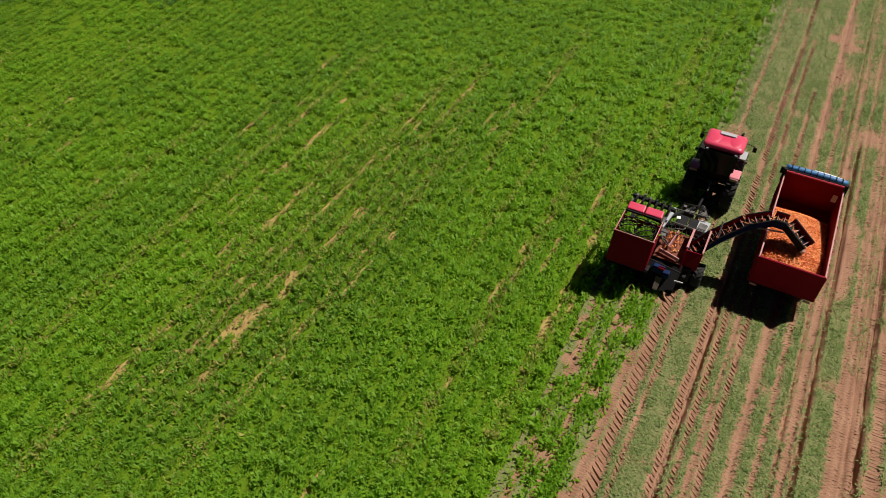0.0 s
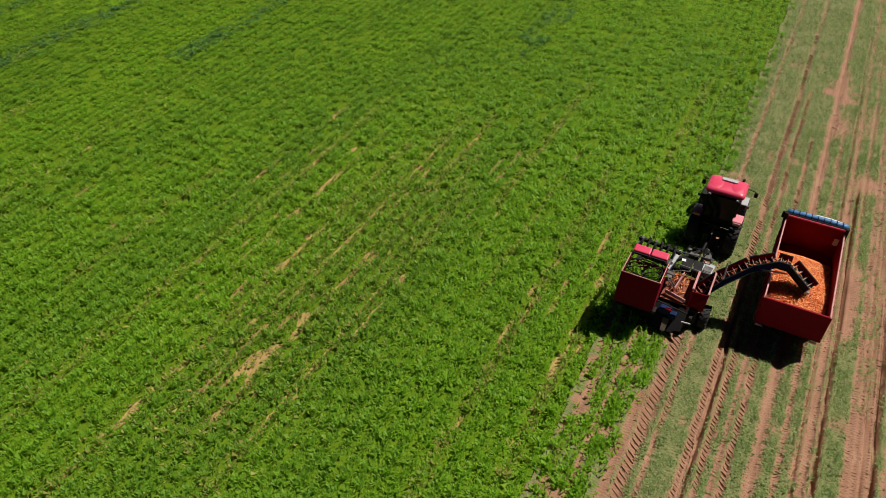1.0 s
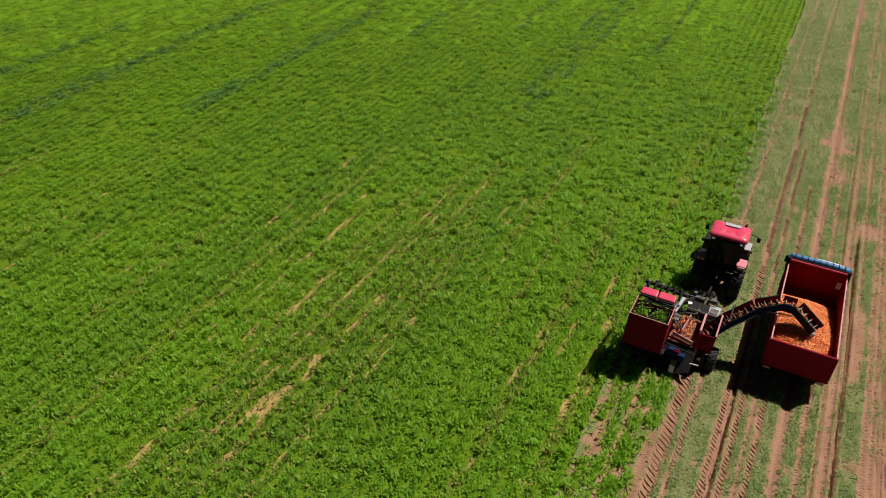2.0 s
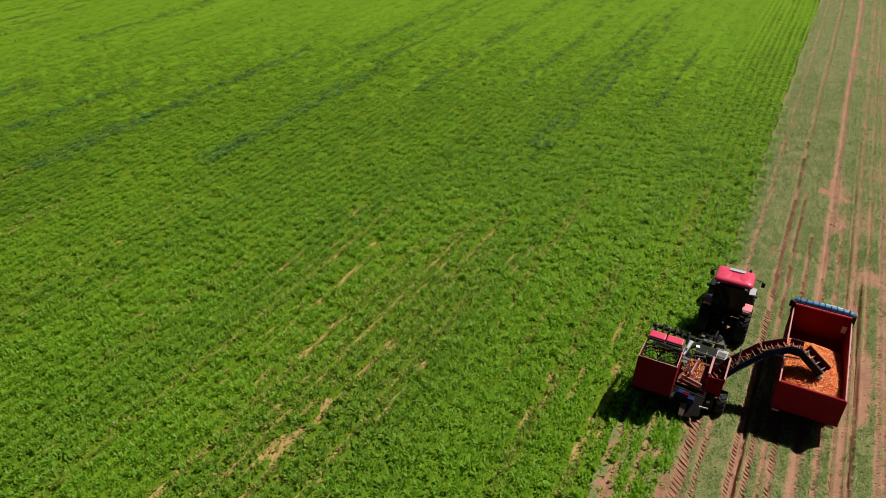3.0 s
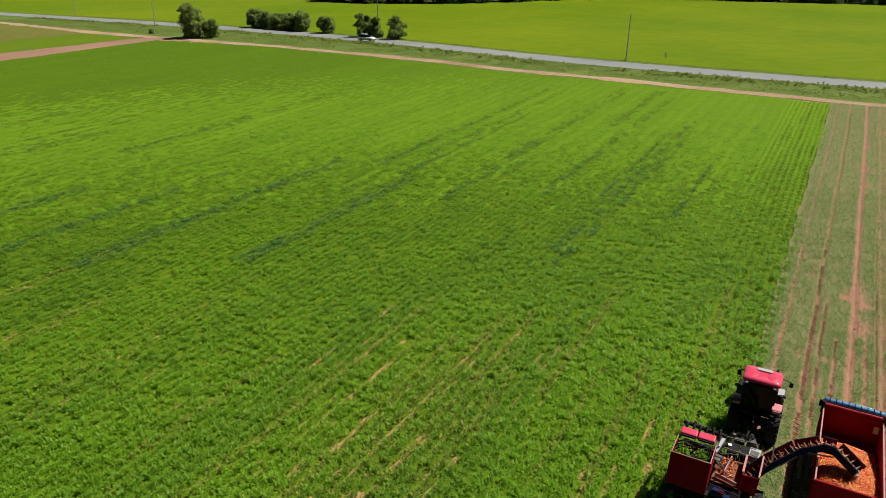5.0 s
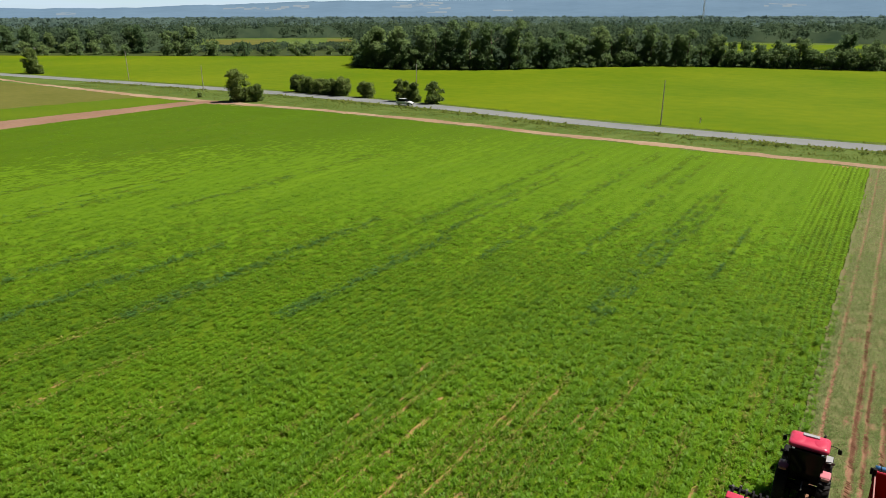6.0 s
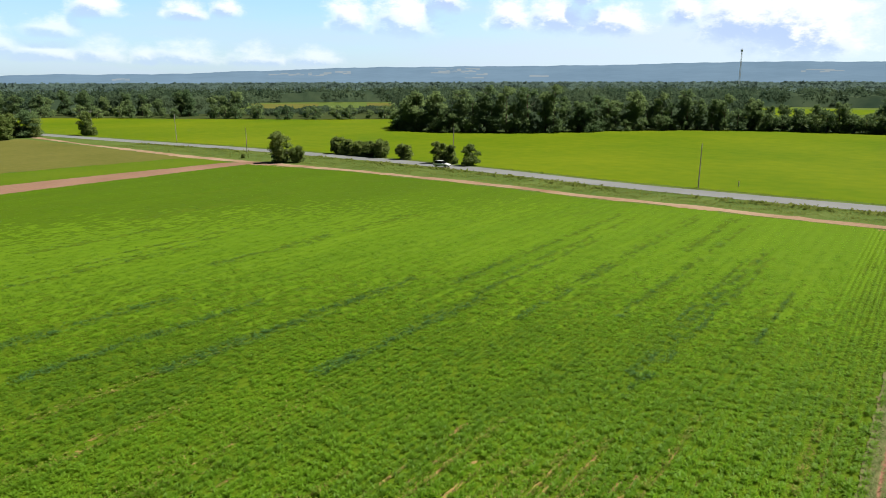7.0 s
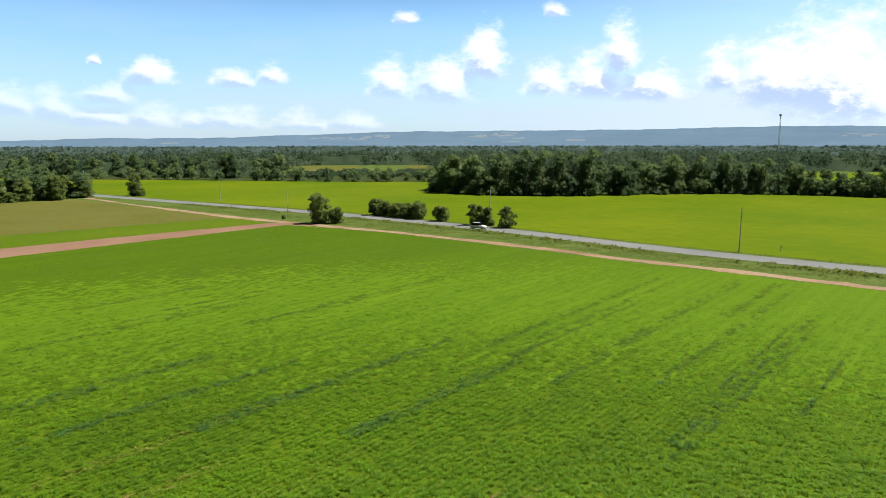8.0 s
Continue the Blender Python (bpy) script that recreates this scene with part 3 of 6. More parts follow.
def strip_height(gx, gy):
    """Height of the harvested ground."""
    z = 0.185 + 0.03 * value_noise(gx, gy, 0.35, 94) + 0.03 * value_noise(gx, gy, 0.12, 95)
    wob = (value_noise(gx * 0, gy, 6.0, 90) - 0.5) * 0.12
    for c, hw, d, y0, y1 in BANDS:
        z -= d * np.clip(1.4 - np.abs(gx + wob - c) / hw, 0, 1) * ((gy > y0) & (gy < y1)) * (0.7 + 0.6 * value_noise(gx, gy, 0.8, 96))
        z += 0.35 * d * np.clip(1 - np.abs(np.abs(gx + wob - c) - hw * 1.35) / (0.5 * hw + 0.03), 0, 1) * ((gy > y0) & (gy < y1))
    return np.maximum(z, -0.045)


def harvested_strip():
    xs = np.concatenate([np.arange(-3.8, 9.0, 0.065), np.arange(9.0, 30, 0.25)])
    ys = np.concatenate([np.arange(-30, 0, 0.5), np.arange(0, 60, 0.4), np.arange(60, 120.4, 0.7)])
    gx, gy = np.meshgrid(xs, ys, indexing="ij")
    z = strip_height(gx, gy)
    f = grid_faces(len(xs), len(ys))
    f = f[(gx > crop_limit(gy) - 0.5).ravel()[f].all(1)]
    me = mesh_np("harvested_ground", np.stack([gx, gy, z], -1).reshape(-1, 3), f, M_COVERED, True)
    cover = me.attributes.new("cover", "FLOAT", "POINT")
    cover.data.foreach_set("value", (1 - bare(gx, gy)).ravel().astype(np.float32))
    return me


structure("harvested_ground", harvested_strip(), "harvested strip of furrowed pinkish soil with wheel ruts", "soil")


def tread_marks(x0, y0, y1, width, pitch, slant, seed):
    """Raised clods left by tyre lugs along a rut."""
    rng = np.random.RandomState(seed)
    n = int((y1 - y0) / pitch)
    y = y0 + pitch * np.arange(n) + rng.uniform(-0.02, 0.02, n)
    x = x0 - (value_noise(np.zeros(n), y, 6.0, 90) - 0.5) * 0.12 + rng.uniform(-0.015, 0.015, n)
    keep = value_noise(x, y, 1.7, seed) > np.interp(y, [20, 45, 80], [0.12, 0.4, 0.95])
    x, y = x[keep], y[keep]
    n = len(x)
    c = np.array([[-1, -1, 0], [1, -1, 0], [1, 1, 0], [-1, 1, 0], [-0.8, -0.5, 1], [0.8, -0.5, 1], [0.8, 0.5, 1], [-0.8, 0.5, 1]], float)
    s = np.stack([width / 2 * rng.uniform(0.7, 1.05, n), np.full(n, pitch * 0.27), rng.uniform(0.05, 0.075, n) * (0.9 if abs(slant) > 0.65 else 0.42)], 1)
    p = c[None] * s[:, None]
    p[:, :, 1] += p[:, :, 0] * slant
    p += np.stack([x, y, strip_height(x, y) - 0.015], 1)[:, None]
    p += rng.uniform(-0.012, 0.012, p.shape)
    f = np.array([[4, 5, 6, 7], [0, 1, 5, 4], [1, 2, 6, 5], [2, 3, 7, 6], [3, 0, 4, 7]])
    return p.reshape(-1, 3), (np.arange(n)[:, None, None] * 8 + f[None]).reshape(-1, 4)


def soil_clods():
    """Small crumbs of soil scattered over the harvested strip."""
    rng = np.random.RandomState(19)
    n = 13000
    x, y = rng.uniform(-2.9, 15, n), 6 + 54 * rng.rand(n) ** 1.4
    s = rng.uniform(0.018, 0.042, n) * np.where(rng.rand(n) < 0.06, 1.6, 1.0)
    c = np.array([[-1, -0.6, 0], [1, -0.7, 0], [0.1, 1.1, 0], [0.0, 0.0, 1.1]], float)
    p = c[None] * s[:, None, None] * rng.uniform(0.6, 1.3, (n, 4, 3)) + np.stack([x, y, strip_height(x, y) - 0.008], 1)[:, None]
    f = np.array([[0, 1, 3], [1, 2, 3], [2, 0, 3]])
    return p.reshape(-1, 3), (np.arange(n)[:, None, None] * 4 + f[None]).reshape(-1, 3)


tagged(new("soil_clods", mesh_np("soil_clods", *soil_clods(), M_TRACK)), "small crumbs of pinkish soil on harvested ground", "soil clods", "", "stuff")


def gather(pieces):
    vs, fs, o = [], [], 0
    for v, f in pieces:
        vs.append(v)
        fs.append(f + o)
        o += len(v)
    return np.concatenate(vs), np.concatenate(fs)


# centre x, start and end y, width, pitch, slant and seed of each line of tread marks
TREADS = ((-0.60, -5, 29 + AHEAD, 0.46, 0.25, -0.75, 1), (-0.05, -5, 30 + AHEAD, 0.20, 0.22, -0.8, 2), (1.10, -5, 60, 0.30, 0.20, -0.7, 3), (1.64, -5, 50, 0.24, 0.20, -0.75, 4), (2.42, -5, 44, 0.24, 0.20, -0.7, 5),
          (3.95, -5, 46, 0.24, 0.13, 0.2, 6), (-0.45, 30 + AHEAD, 60, 0.26, 0.18, 0.1, 7), (4.48, -5, 60, 0.12, 0.14, 0.0, 8), (6.02, -5, 90, 0.22, 0.14, 0.05, 9), (6.28, -5, 70, 0.2, 0.14, 0.05, 10),
          (6.68, -5, 90, 0.18, 0.14, 0.05, 13), (7.35, -5, 90, 0.44, 0.14, 0.05, 14), (7.95, -5, 90, 0.36, 0.14, -0.05, 15), (8.8, -5, 90, 0.4, 0.15, 0.05, 16), (9.6, 0, 90, 0.4, 0.15, 0.05, 17), (11.2, 0, 90, 0.5, 0.15, 0.3, 18), (12.6, 0, 90, 0.4, 0.14, 0.05, 19))
tagged(new("tyre_tread_clods", mesh_np("tyre_tread_clods", *gather([tread_marks(*t) for t in TREADS]), M_TRACK)),
       "ridged clods of soil pressed by tractor tyres", "tread marks", "", "stuff")


def leftover_leaves():
    rng = np.random.RandomState(5)
    pieces = []
    for y0, y1, dens, size in ((2, 10, 700, 0.13), (10, 45, 1150, 0.135), (45, 75, 480, 0.16), (75, 120, 120, 0.22)):
        n = int((y1 - y0) * 16.3 * dens)
        x, y = rng.uniform(-3.3, 13, n), rng.uniform(y0, y1, n)
        b = bare(x, y)
        keep = (b < rng.uniform(0.12, 0.75, n)) & (x > crop_limit(y) - 0.05)
        thick = np.where((x < -0.9) & (y < END_Y + 1), (0.55 + 1.5 * (value_noise(x, y, 0.6, 98) - 0.4)) * (0.55 + 0.45 * np.cos(2 * np.pi * x / ROW)) * np.clip((-0.8 - x) / 0.9 + 0.15, 0, 1) * 1.15, 0.52 + 1.2 * (value_noise(x, y / 1.6, 0.22, 97) - 0.45) + 0.5 * (value_noise(x, y, 1.3, 89) - 0.5))
        keep &= rng.rand(n) < thick
        x, y = x[keep], y[keep]
        n = len(x)
        base = np.stack([x, y, strip_height(x, y) - 0.01], 1)
        ln = size * rng.uniform(0.6, 1.4, n) * np.where((x < -0.9) & (y < END_Y + 1), 1.9, 1.0)
        fresh = (x < -0.95) & (y < END_Y + 1)
        for sel, store in ((fresh, fresh_tops), (~fresh, pieces)):
            k = int(sel.sum())
            if k:
                store.append(leaves(rng, base[sel], ln[sel], ln[sel] * rng.uniform(0.10, 0.32, k), np.where(fresh[sel], rng.uniform(0.2, 1.3, k), rng.uniform(0.6, 1.5, k)), rng.uniform(0, 6.28, k)))
    return gather(pieces)


fresh_tops = []
tagged(new("cut_carrot_tops", mesh_np("cut_carrot_tops", *leftover_leaves(), M_WEED)), "grey-green cut carrot tops strewn over harvested soil", "leaves", "", "stuff")

tagged(new("fresh_carrot_tops", mesh_np("fresh_carrot_tops", *gather(fresh_tops), M_CROP)), "fresh green carrot tops left behind the harvester", "leaves", "", "stuff")

# ---- the standing carrots ----
# centre x, width, start y, end y of rows where soil shows between thin plants
GAP_ROWS = ((-21.2, 0.30, 8, 37), (-17.5, 0.38, 8, 33), (-15.9, 0.34, 12, 37), (-14.5, 0.34, 12, 38), (-12.8, 0.30, 10, 31), (-13.5, 0.22, 22, 34), (-10.8, 0.24, 30, 44), (-6.6, 0.26, 14, 36),
            (-4.3, 0.28, 16, 48), (-3.15, 0.12, 32, 60), (-8.7, 0.20, 24, 34), (-25.2, 0.24, 16, 26), (-46.5, 0.5, 16, 37), (-40.2, 0.3, 14, 26), (-19.3, 0.2, 24, 33))
# thin, brownish patches: centre x, half width, centre y, half length
THIN = ((-33.5, 1.6, 24, 15), (-15.5, 5.0, 22, 12), (-40.2, 0.9, 20, 7), (-81.5, 3.0, 44, 16))


def thinness(x, y):
    """How thin the crop stands in its poor patches, 0 to 1."""
    t = np.zeros_like(x)
    for cx, hw, cy, hl in THIN:
        t = np.maximum(t, np.clip(1.5 - np.hypot((x - cx) / hw, (y - cy) / hl) * 1.2, 0, 1))
    return t


def streaky(x, y):
    """Where darker weeds run along the rows."""
    s = np.zeros_like(x)
    for c, w, y0, y1 in ((-30.4, 0.5, 54, 112), (-31.4, 0.4, 60, 116), (-37.6, 0.5, 58, 90), (-39.2, 0.5, 66, 108), (-15.7, 0.4, 44, 92), (-16.9, 0.45, 48, 98), (-18.0, 0.35, 60, 90), (-10.9, 0.3, 60, 78), (-25.6, 0.9, 90, 116), (-80.3, 0.8, 26, 56), (-82.6, 0.7, 34, 62), (-85.0, 0.6, 46, 66), (-94.5, 1.0, 40, 60), (-62.2, 1.0, 18, 40), (-54.0, 0.7, 18, 50),
                         (-46.6, 0.9, 28, 60), (-36.5, 0.8, 34, 60), (-42.0, 0.6, 60, 112), (-22.8, 0.5, 60, 112), (-104, 1.6, 60, 95), (-118, 1.6, 80, 110), (-70.0, 1.2, 50, 90)):
        s = np.maximum(s, np.clip(1.2 - np.abs(x - c) / (w * 1.35), 0, 1) * ((y > y0) & (y < y1)) * (value_noise(x * 2.5, y / 2, 0.9, 110) > 0.34))
    return s


def edge_rows(x, y):
    """How clearly the last rows beside the harvested strip stand apart, 0 to 1."""
    return np.clip((x + 7.0) / 2.5, 0, 1) * np.clip((y - 30) / 8, 0, 1)


def crop_height(x, y):
    """Height of the leaf canopy over the plan, with row ridges, thin rows and gaps."""
    ph = x / ROW
    ridge = 0.5 + 0.5 * np.cos(2 * np.pi * ph)
    h = 0.26 + 0.075 * ridge + 0.12 * (value_noise(x, y, 0.45, 101) - 0.5) + 0.12 * (value_noise(x, y, 7, 102) - 0.5)
    row_id = np.round(ph - 0.5)
    thin = value_noise(row_id * 7.3, y, 5.0, 103) * 0.6 + value_noise(row_id * 3.1, y, 0.8, 104) * 0.4
    patch = value_noise(x, y, 14, 105)
    bed = np.where(np.mod(row_id, 3) == 0, 0.10, 0.0)
    h -= (1 - ridge) * np.clip((thin + bed + 0.35 * patch - 0.95 + 0.12 * thinness(x, y)) * 5, 0, 1) * 0.36 * np.interp(y, [45, 65], [1.0, 0.25])
    h -= (1 - ridge) * edge_rows(x, y) * np.clip(value_noise(row_id * 5.7, y, 6.0, 109) * 1.8 - 0.3, 0, 1) * 0.19
    for c, w, y0, y1 in GAP_ROWS:
        inside = np.clip((y - y0) / 4, 0, 1) * np.clip((y1 - y) / 4, 0, 1)
        strong = np.clip((value_noise(x * 0 + c, y, 1.1, 106) * 0.7 + value_noise(x, y, 0.4, 108) * 0.3 - 0.28) * 3.0, 0, 1) * inside
        h -= np.clip(1.2 - np.abs(x - c) / (w * 0.46), 0, 1) * strong * 0.32
    h -= thinness(x, y) * np.clip(value_noise(x, y, 0.5, 107) - 0.68, 0, 1) * 0.8
    return h


def field_end(x):
    return np.interp(x, [-150, -116, -82, -55, -34, -2], [121.5, 125.5, 124.2, 121.8, 121.2, 119.8])


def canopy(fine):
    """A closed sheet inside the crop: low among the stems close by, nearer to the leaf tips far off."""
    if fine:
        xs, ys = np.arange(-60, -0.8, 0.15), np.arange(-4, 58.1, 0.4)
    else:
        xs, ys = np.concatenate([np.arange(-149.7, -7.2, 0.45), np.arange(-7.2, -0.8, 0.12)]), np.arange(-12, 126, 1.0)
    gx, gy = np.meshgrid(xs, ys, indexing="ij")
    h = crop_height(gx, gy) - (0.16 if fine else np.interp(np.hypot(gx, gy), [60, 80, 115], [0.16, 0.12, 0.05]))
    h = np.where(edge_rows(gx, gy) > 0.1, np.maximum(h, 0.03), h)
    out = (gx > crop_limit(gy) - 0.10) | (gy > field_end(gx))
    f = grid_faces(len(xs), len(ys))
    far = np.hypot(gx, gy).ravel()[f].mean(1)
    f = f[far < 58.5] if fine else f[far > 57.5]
    hv = h.ravel()
    f = f[(hv[f].max(1) > 0.02) & ~out.ravel()[f].any(1)]
    used, f = np.unique(f, return_inverse=True)
    return np.stack([gx, gy, h], -1).reshape(-1, 3)[used], f.reshape(-1, 4)


tagged(new("carrot_stems", mesh_np("carrot_stems", *canopy(True), M_SHADE_STEMS, True)), "lower carrot stems and leaves, leaf shade in their dark colour", "crop", "", "stuff")
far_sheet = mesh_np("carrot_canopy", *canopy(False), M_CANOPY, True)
far_sheet.materials.append(M_SHADE_STEMS)
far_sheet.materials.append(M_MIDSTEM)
mid = np.empty(len(far_sheet.polygons) * 3, np.float32)
far_sheet.polygons.foreach_get("center", mid)
mid = mid.reshape(-1, 3)
# Sheet tone steps with distance, from painted gap shade to leaf green.
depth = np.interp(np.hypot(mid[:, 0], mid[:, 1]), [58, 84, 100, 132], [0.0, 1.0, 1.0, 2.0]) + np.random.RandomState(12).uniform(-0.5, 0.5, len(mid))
# Weed streaks take the same dark tone.
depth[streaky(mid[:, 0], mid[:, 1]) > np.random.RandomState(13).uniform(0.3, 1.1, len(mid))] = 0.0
# Shade between the last rows is this dark tone too.
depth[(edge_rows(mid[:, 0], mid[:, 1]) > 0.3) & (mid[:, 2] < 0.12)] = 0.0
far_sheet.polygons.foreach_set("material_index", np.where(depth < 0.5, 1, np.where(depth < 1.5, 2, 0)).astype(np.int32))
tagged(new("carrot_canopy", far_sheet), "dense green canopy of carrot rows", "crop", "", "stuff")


def carrot_leaves():
    rng = np.random.RandomState(8)
    green, dark, dry = [], [], []
    zones = ((0, 38, 0.24, 52), (38, 50, 0.26, 36), (50, 66, 0.28, 24), (66, 92, 0.36, 15), (92, 125, 0.5, 8), (125, 215, 0.8, 4))
    for d0, d1, step, count in zones:
        xs = np.arange(-149.4, -0.9, ROW)
        ys = np.arange(-40, 126, step)
        gx, gy = np.meshgrid(xs, ys, indexing="ij")
        gx, gy = gx.ravel(), gy.ravel()
        d = np.hypot(gx, gy)
        d = d + rng.uniform(-0.16, 0.16, len(d)) * d
        ok = (d >= d0) & (d < d1) & (gx < crop_limit(gy)) & (gy < field_end(gx) - 0.3) & (gy > -9)
        gx, gy = gx[ok], gy[ok]
        gx = gx + rng.normal(0, 0.05, len(gx))
        gy = gy + rng.uniform(-step / 2, step / 2, len(gy))
        n = len(gx)
        spread = max(0.088, step * 0.34)
        x = np.repeat(gx, count) + rng.normal(0, min(spread * 1.35, 0.15), n * count)
        y = np.repeat(gy, count) + rng.normal(0, spread, n * count)
        vigour = np.repeat(rng.uniform(0.75, 1.25, n), count)
        h = crop_height(x, y)
        h = h + np.repeat(rng.normal(0, 0.045, n), count)
        ok = h > 0.10
        x, y, h, vigour = x[ok], y[ok], h[ok], vigour[ok]
        n = len(x)
        far = np.hypot(x, y)
        ln = np.interp(far, [20, 40, 60, 90, 150], [0.23, 0.23, 0.24, 0.24, 0.26]) * vigour * rng.uniform(0.6, 1.3, n)
        low = np.interp(far, [15, 32, 50, 90], [0.10, 0.30, 0.84, 1.1])
        base = np.stack([x, y, np.maximum(h - 0.12, 0.0) + rng.uniform(-0.06, 0.04, n)], 1)
        s = streaky(x, y) > rng.uniform(0.15, 1.1, n)
        worn = thinness(x, y) * 0.10
        for c, w, y0, y1 in GAP_ROWS:
            worn = np.maximum(worn, np.clip(1.1 - np.abs(x - c) / (w * 1.1), 0, 0.36) * ((y > y0) & (y < y1)))
        worn = (rng.rand(n) < worn) & ~s
        for sel, store, scale in ((~s & ~worn, green, 1.0), (s, dark, 1.2), (worn, dry, 1.0)):
            k = int(sel.sum())
            if k:
                store.append(leaves(rng, base[sel], ln[sel] * scale, ln[sel] * scale * np.where(rng.rand(k) < 0.7, rng.uniform(0.10, 0.22, k), rng.uniform(0.25, 0.5, k)), low[sel] + (1.35 - low[sel]) * rng.rand(k), rng.uniform(0, 6.28, k)))
    return gather(green), gather(dark), gather(dry)


M_CROPDARK = material("dark_weed_leaf", (0.055, 0.145, 0.032), (0.12, 0.235, 0.058), 0.6, 0, 0.3, 2.0, 0, 0, 0.4, island=0.4, translucent=0.35, spec=0.08, level=0.5)
GREEN_LEAVES, DARK_LEAVES, DRY_LEAVES = carrot_leaves()
M_DRY = material("yellowing_leaf", (0.24, 0.25, 0.045), (0.46, 0.40, 0.12), 0.8, 0, 1.0, 6.0, 0, 0, 0.5, island=0.6, translucent=0.45, spec=0.08, level=0.7)
tagged(new("yellowing_leaves", mesh_np("yellowing_leaves", *DRY_LEAVES, M_DRY)), "yellowing carrot leaves along thin rows", "crop", "", "stuff")
tagged(new("carrot_leaves", mesh_np("carrot_leaves", *GREEN_LEAVES, M_CROP)), "feathery bright green carrot leaves in long rows", "crop", "", "stuff")
tagged(new("weed_leaves", mesh_np("weed_leaves", *DARK_LEAVES, M_CROPDARK)), "darker bluish weeds growing in streaks along rows", "weeds", "", "stuff")


def verge_tufts():
    """Rough grass between the track, the road and the far field."""
    rng = np.random.RandomState(31)
    n = 30000
    x = -3.0 + rng.uniform(-230, 60, n)
    near = np.interp(x, [p[0] for p in PATH_FAR][::-1], [p[1] for p in PATH_FAR][::-1])
    road = np.interp(x, [p[0] for p in ROAD_NEAR][::-1], [p[1] for p in ROAD_NEAR][::-1])
    f = rng.rand(n)
    y = np.where(rng.rand(n) < 0.82, near + 0.3 + f * (road - near - 0.5), road + 7.1 + 2.4 * f)
    keep = value_noise(x, y, 2.5, 140) + 0.25 * rng.rand(n) > 0.42
    x, y = x[keep], y[keep]
    n = len(x)
    beside = np.interp(x, [p[0] for p in ROAD_NEAR][::-1], [p[1] for p in ROAD_NEAR][::-1]) - y
    tall = (beside > 0.8) & (beside < 4.5) & (value_noise(x, y, 4.0, 141) > 0.3)
    ln = rng.uniform(0.2, 0.5, n) * np.where(tall, 2.0, 1.0)
    return leaves(rng, np.stack([x, y, np.full(n, -0.08)], 1), ln, ln * rng.uniform(0.3, 0.7, n), rng.uniform(0.6, 1.45, n), rng.uniform(0, 6.28, n))


M_TUFT = material("tuft_grass", (0.095, 0.15, 0.020), (0.22, 0.235, 0.055), 0.8, 0, 0.15, 1.5, 0, 0, 0.5, island=0.35, translucent=0.3, spec=0.05, level=0.8)
tagged(new("verge_grass", mesh_np("verge_grass", *verge_tufts(), M_TUFT)), "rough tufted grass on the road verge", "grass", "", "stuff")


def gap_litter():
    """Dry leaf litter in the thin rows."""
    rng = np.random.RandomState(33)
    n = 110000
    x, y = rng.uniform(-50, -2, n), rng.uniform(2, 55, n)
    ok = crop_height(x, y) < 0.15
    x, y = x[ok], y[ok]
    n = len(x)
    ln = rng.uniform(0.08, 0.2, n)
    return leaves(rng, np.stack([x, y, np.full(n, 0.03)], 1), ln, ln * rng.uniform(0.3, 0.6, n), rng.uniform(0.8, 1.5, n), rng.uniform(0, 6.28, n))


tagged(new("dry_leaf_litter", mesh_np("dry_leaf_litter", *gap_litter(), M_STRAW)), "dry straw-coloured leaf litter between the rows", "litter", "", "stuff")

# ---- trees, woods and distance ----


def lobe_hulls(c, r, seed, n=7, m=4):
    """Uneven closed masses of foliage, one round each centre, that the leaf clumps stand out from."""
    a = 2 * np.pi * np.arange(n) / n
    t = np.pi * (np.arange(m) + 0.5) / m
    d = np.stack([np.sin(t)[:, None] * np.cos(a)[None], np.sin(t)[:, None] * np.sin(a)[None], np.repeat(np.cos(t)[:, None], n, 1)], -1).reshape(-1, 3)
    i, j = np.meshgrid(np.arange(m - 1), np.arange(n), indexing="ij")
    q = np.stack([i * n + j, (i + 1) * n + j, (i + 1) * n + (j + 1) % n, i * n + (j + 1) % n], -1).reshape(-1, 4)
    f = np.concatenate([q[:, [0, 1, 2]], q[:, [0, 2, 3]], [(0, k, k + 1) for k in range(1, n - 1)]])
    rng = np.random.RandomState(seed)
    v = c[:, None] + d[None] * (r[:, None] * rng.uniform(0.72, 1.18, (len(c), len(d))))[:, :, None]
    return v.reshape(-1, 3), (np.arange(len(c))[:, None, None] * len(d) + f[None]).reshape(-1, 3)


def crown_mesh(name, seed, height, spread, base, lobes, quads, size, mat):
    """A crown of many leaf clumps on uneven lobes, with gaps between them."""
    rng = np.random.RandomState(seed)
    lz = base + (height * 0.93 - base) * (rng.permutation(lobes) + 0.6) / lobes
    f = (lz - base) / (height - base)
    reach = spread * np.sqrt(np.clip(1.15 - np.abs(f - 0.4) ** 1.5 * 1.9, 0.05, 1))
    a = rng.uniform(0, 6.28, lobes)
    rad = reach * rng.uniform(0.2, 0.78, lobes)
    c = np.stack([np.cos(a) * rad, np.sin(a) * rad, lz], 1)
    r = spread * rng.uniform(0.28, 0.50, lobes) * (1.1 - 0.35 * f)
    k = rng.randint(0, lobes, quads)
    d = rng.normal(size=(quads, 3))
    d[:, 2] = np.abs(d[:, 2]) * 0.9 - 0.25
    d /= np.linalg.norm(d, axis=1)[:, None]
    stray = rng.rand(quads) ** 0.5 * 0.45 + 0.65 + 0.35 * (rng.rand(quads) < 0.12)
    p = c[k] + d * (r[k] * stray)[:, None] * np.array([1, 1, 0.85])
    return gather([lobe_hulls(c, r * 0.5, seed, 6, 3), clumps(rng, p, d, size * rng.uniform(0.5, 1.3, quads))])


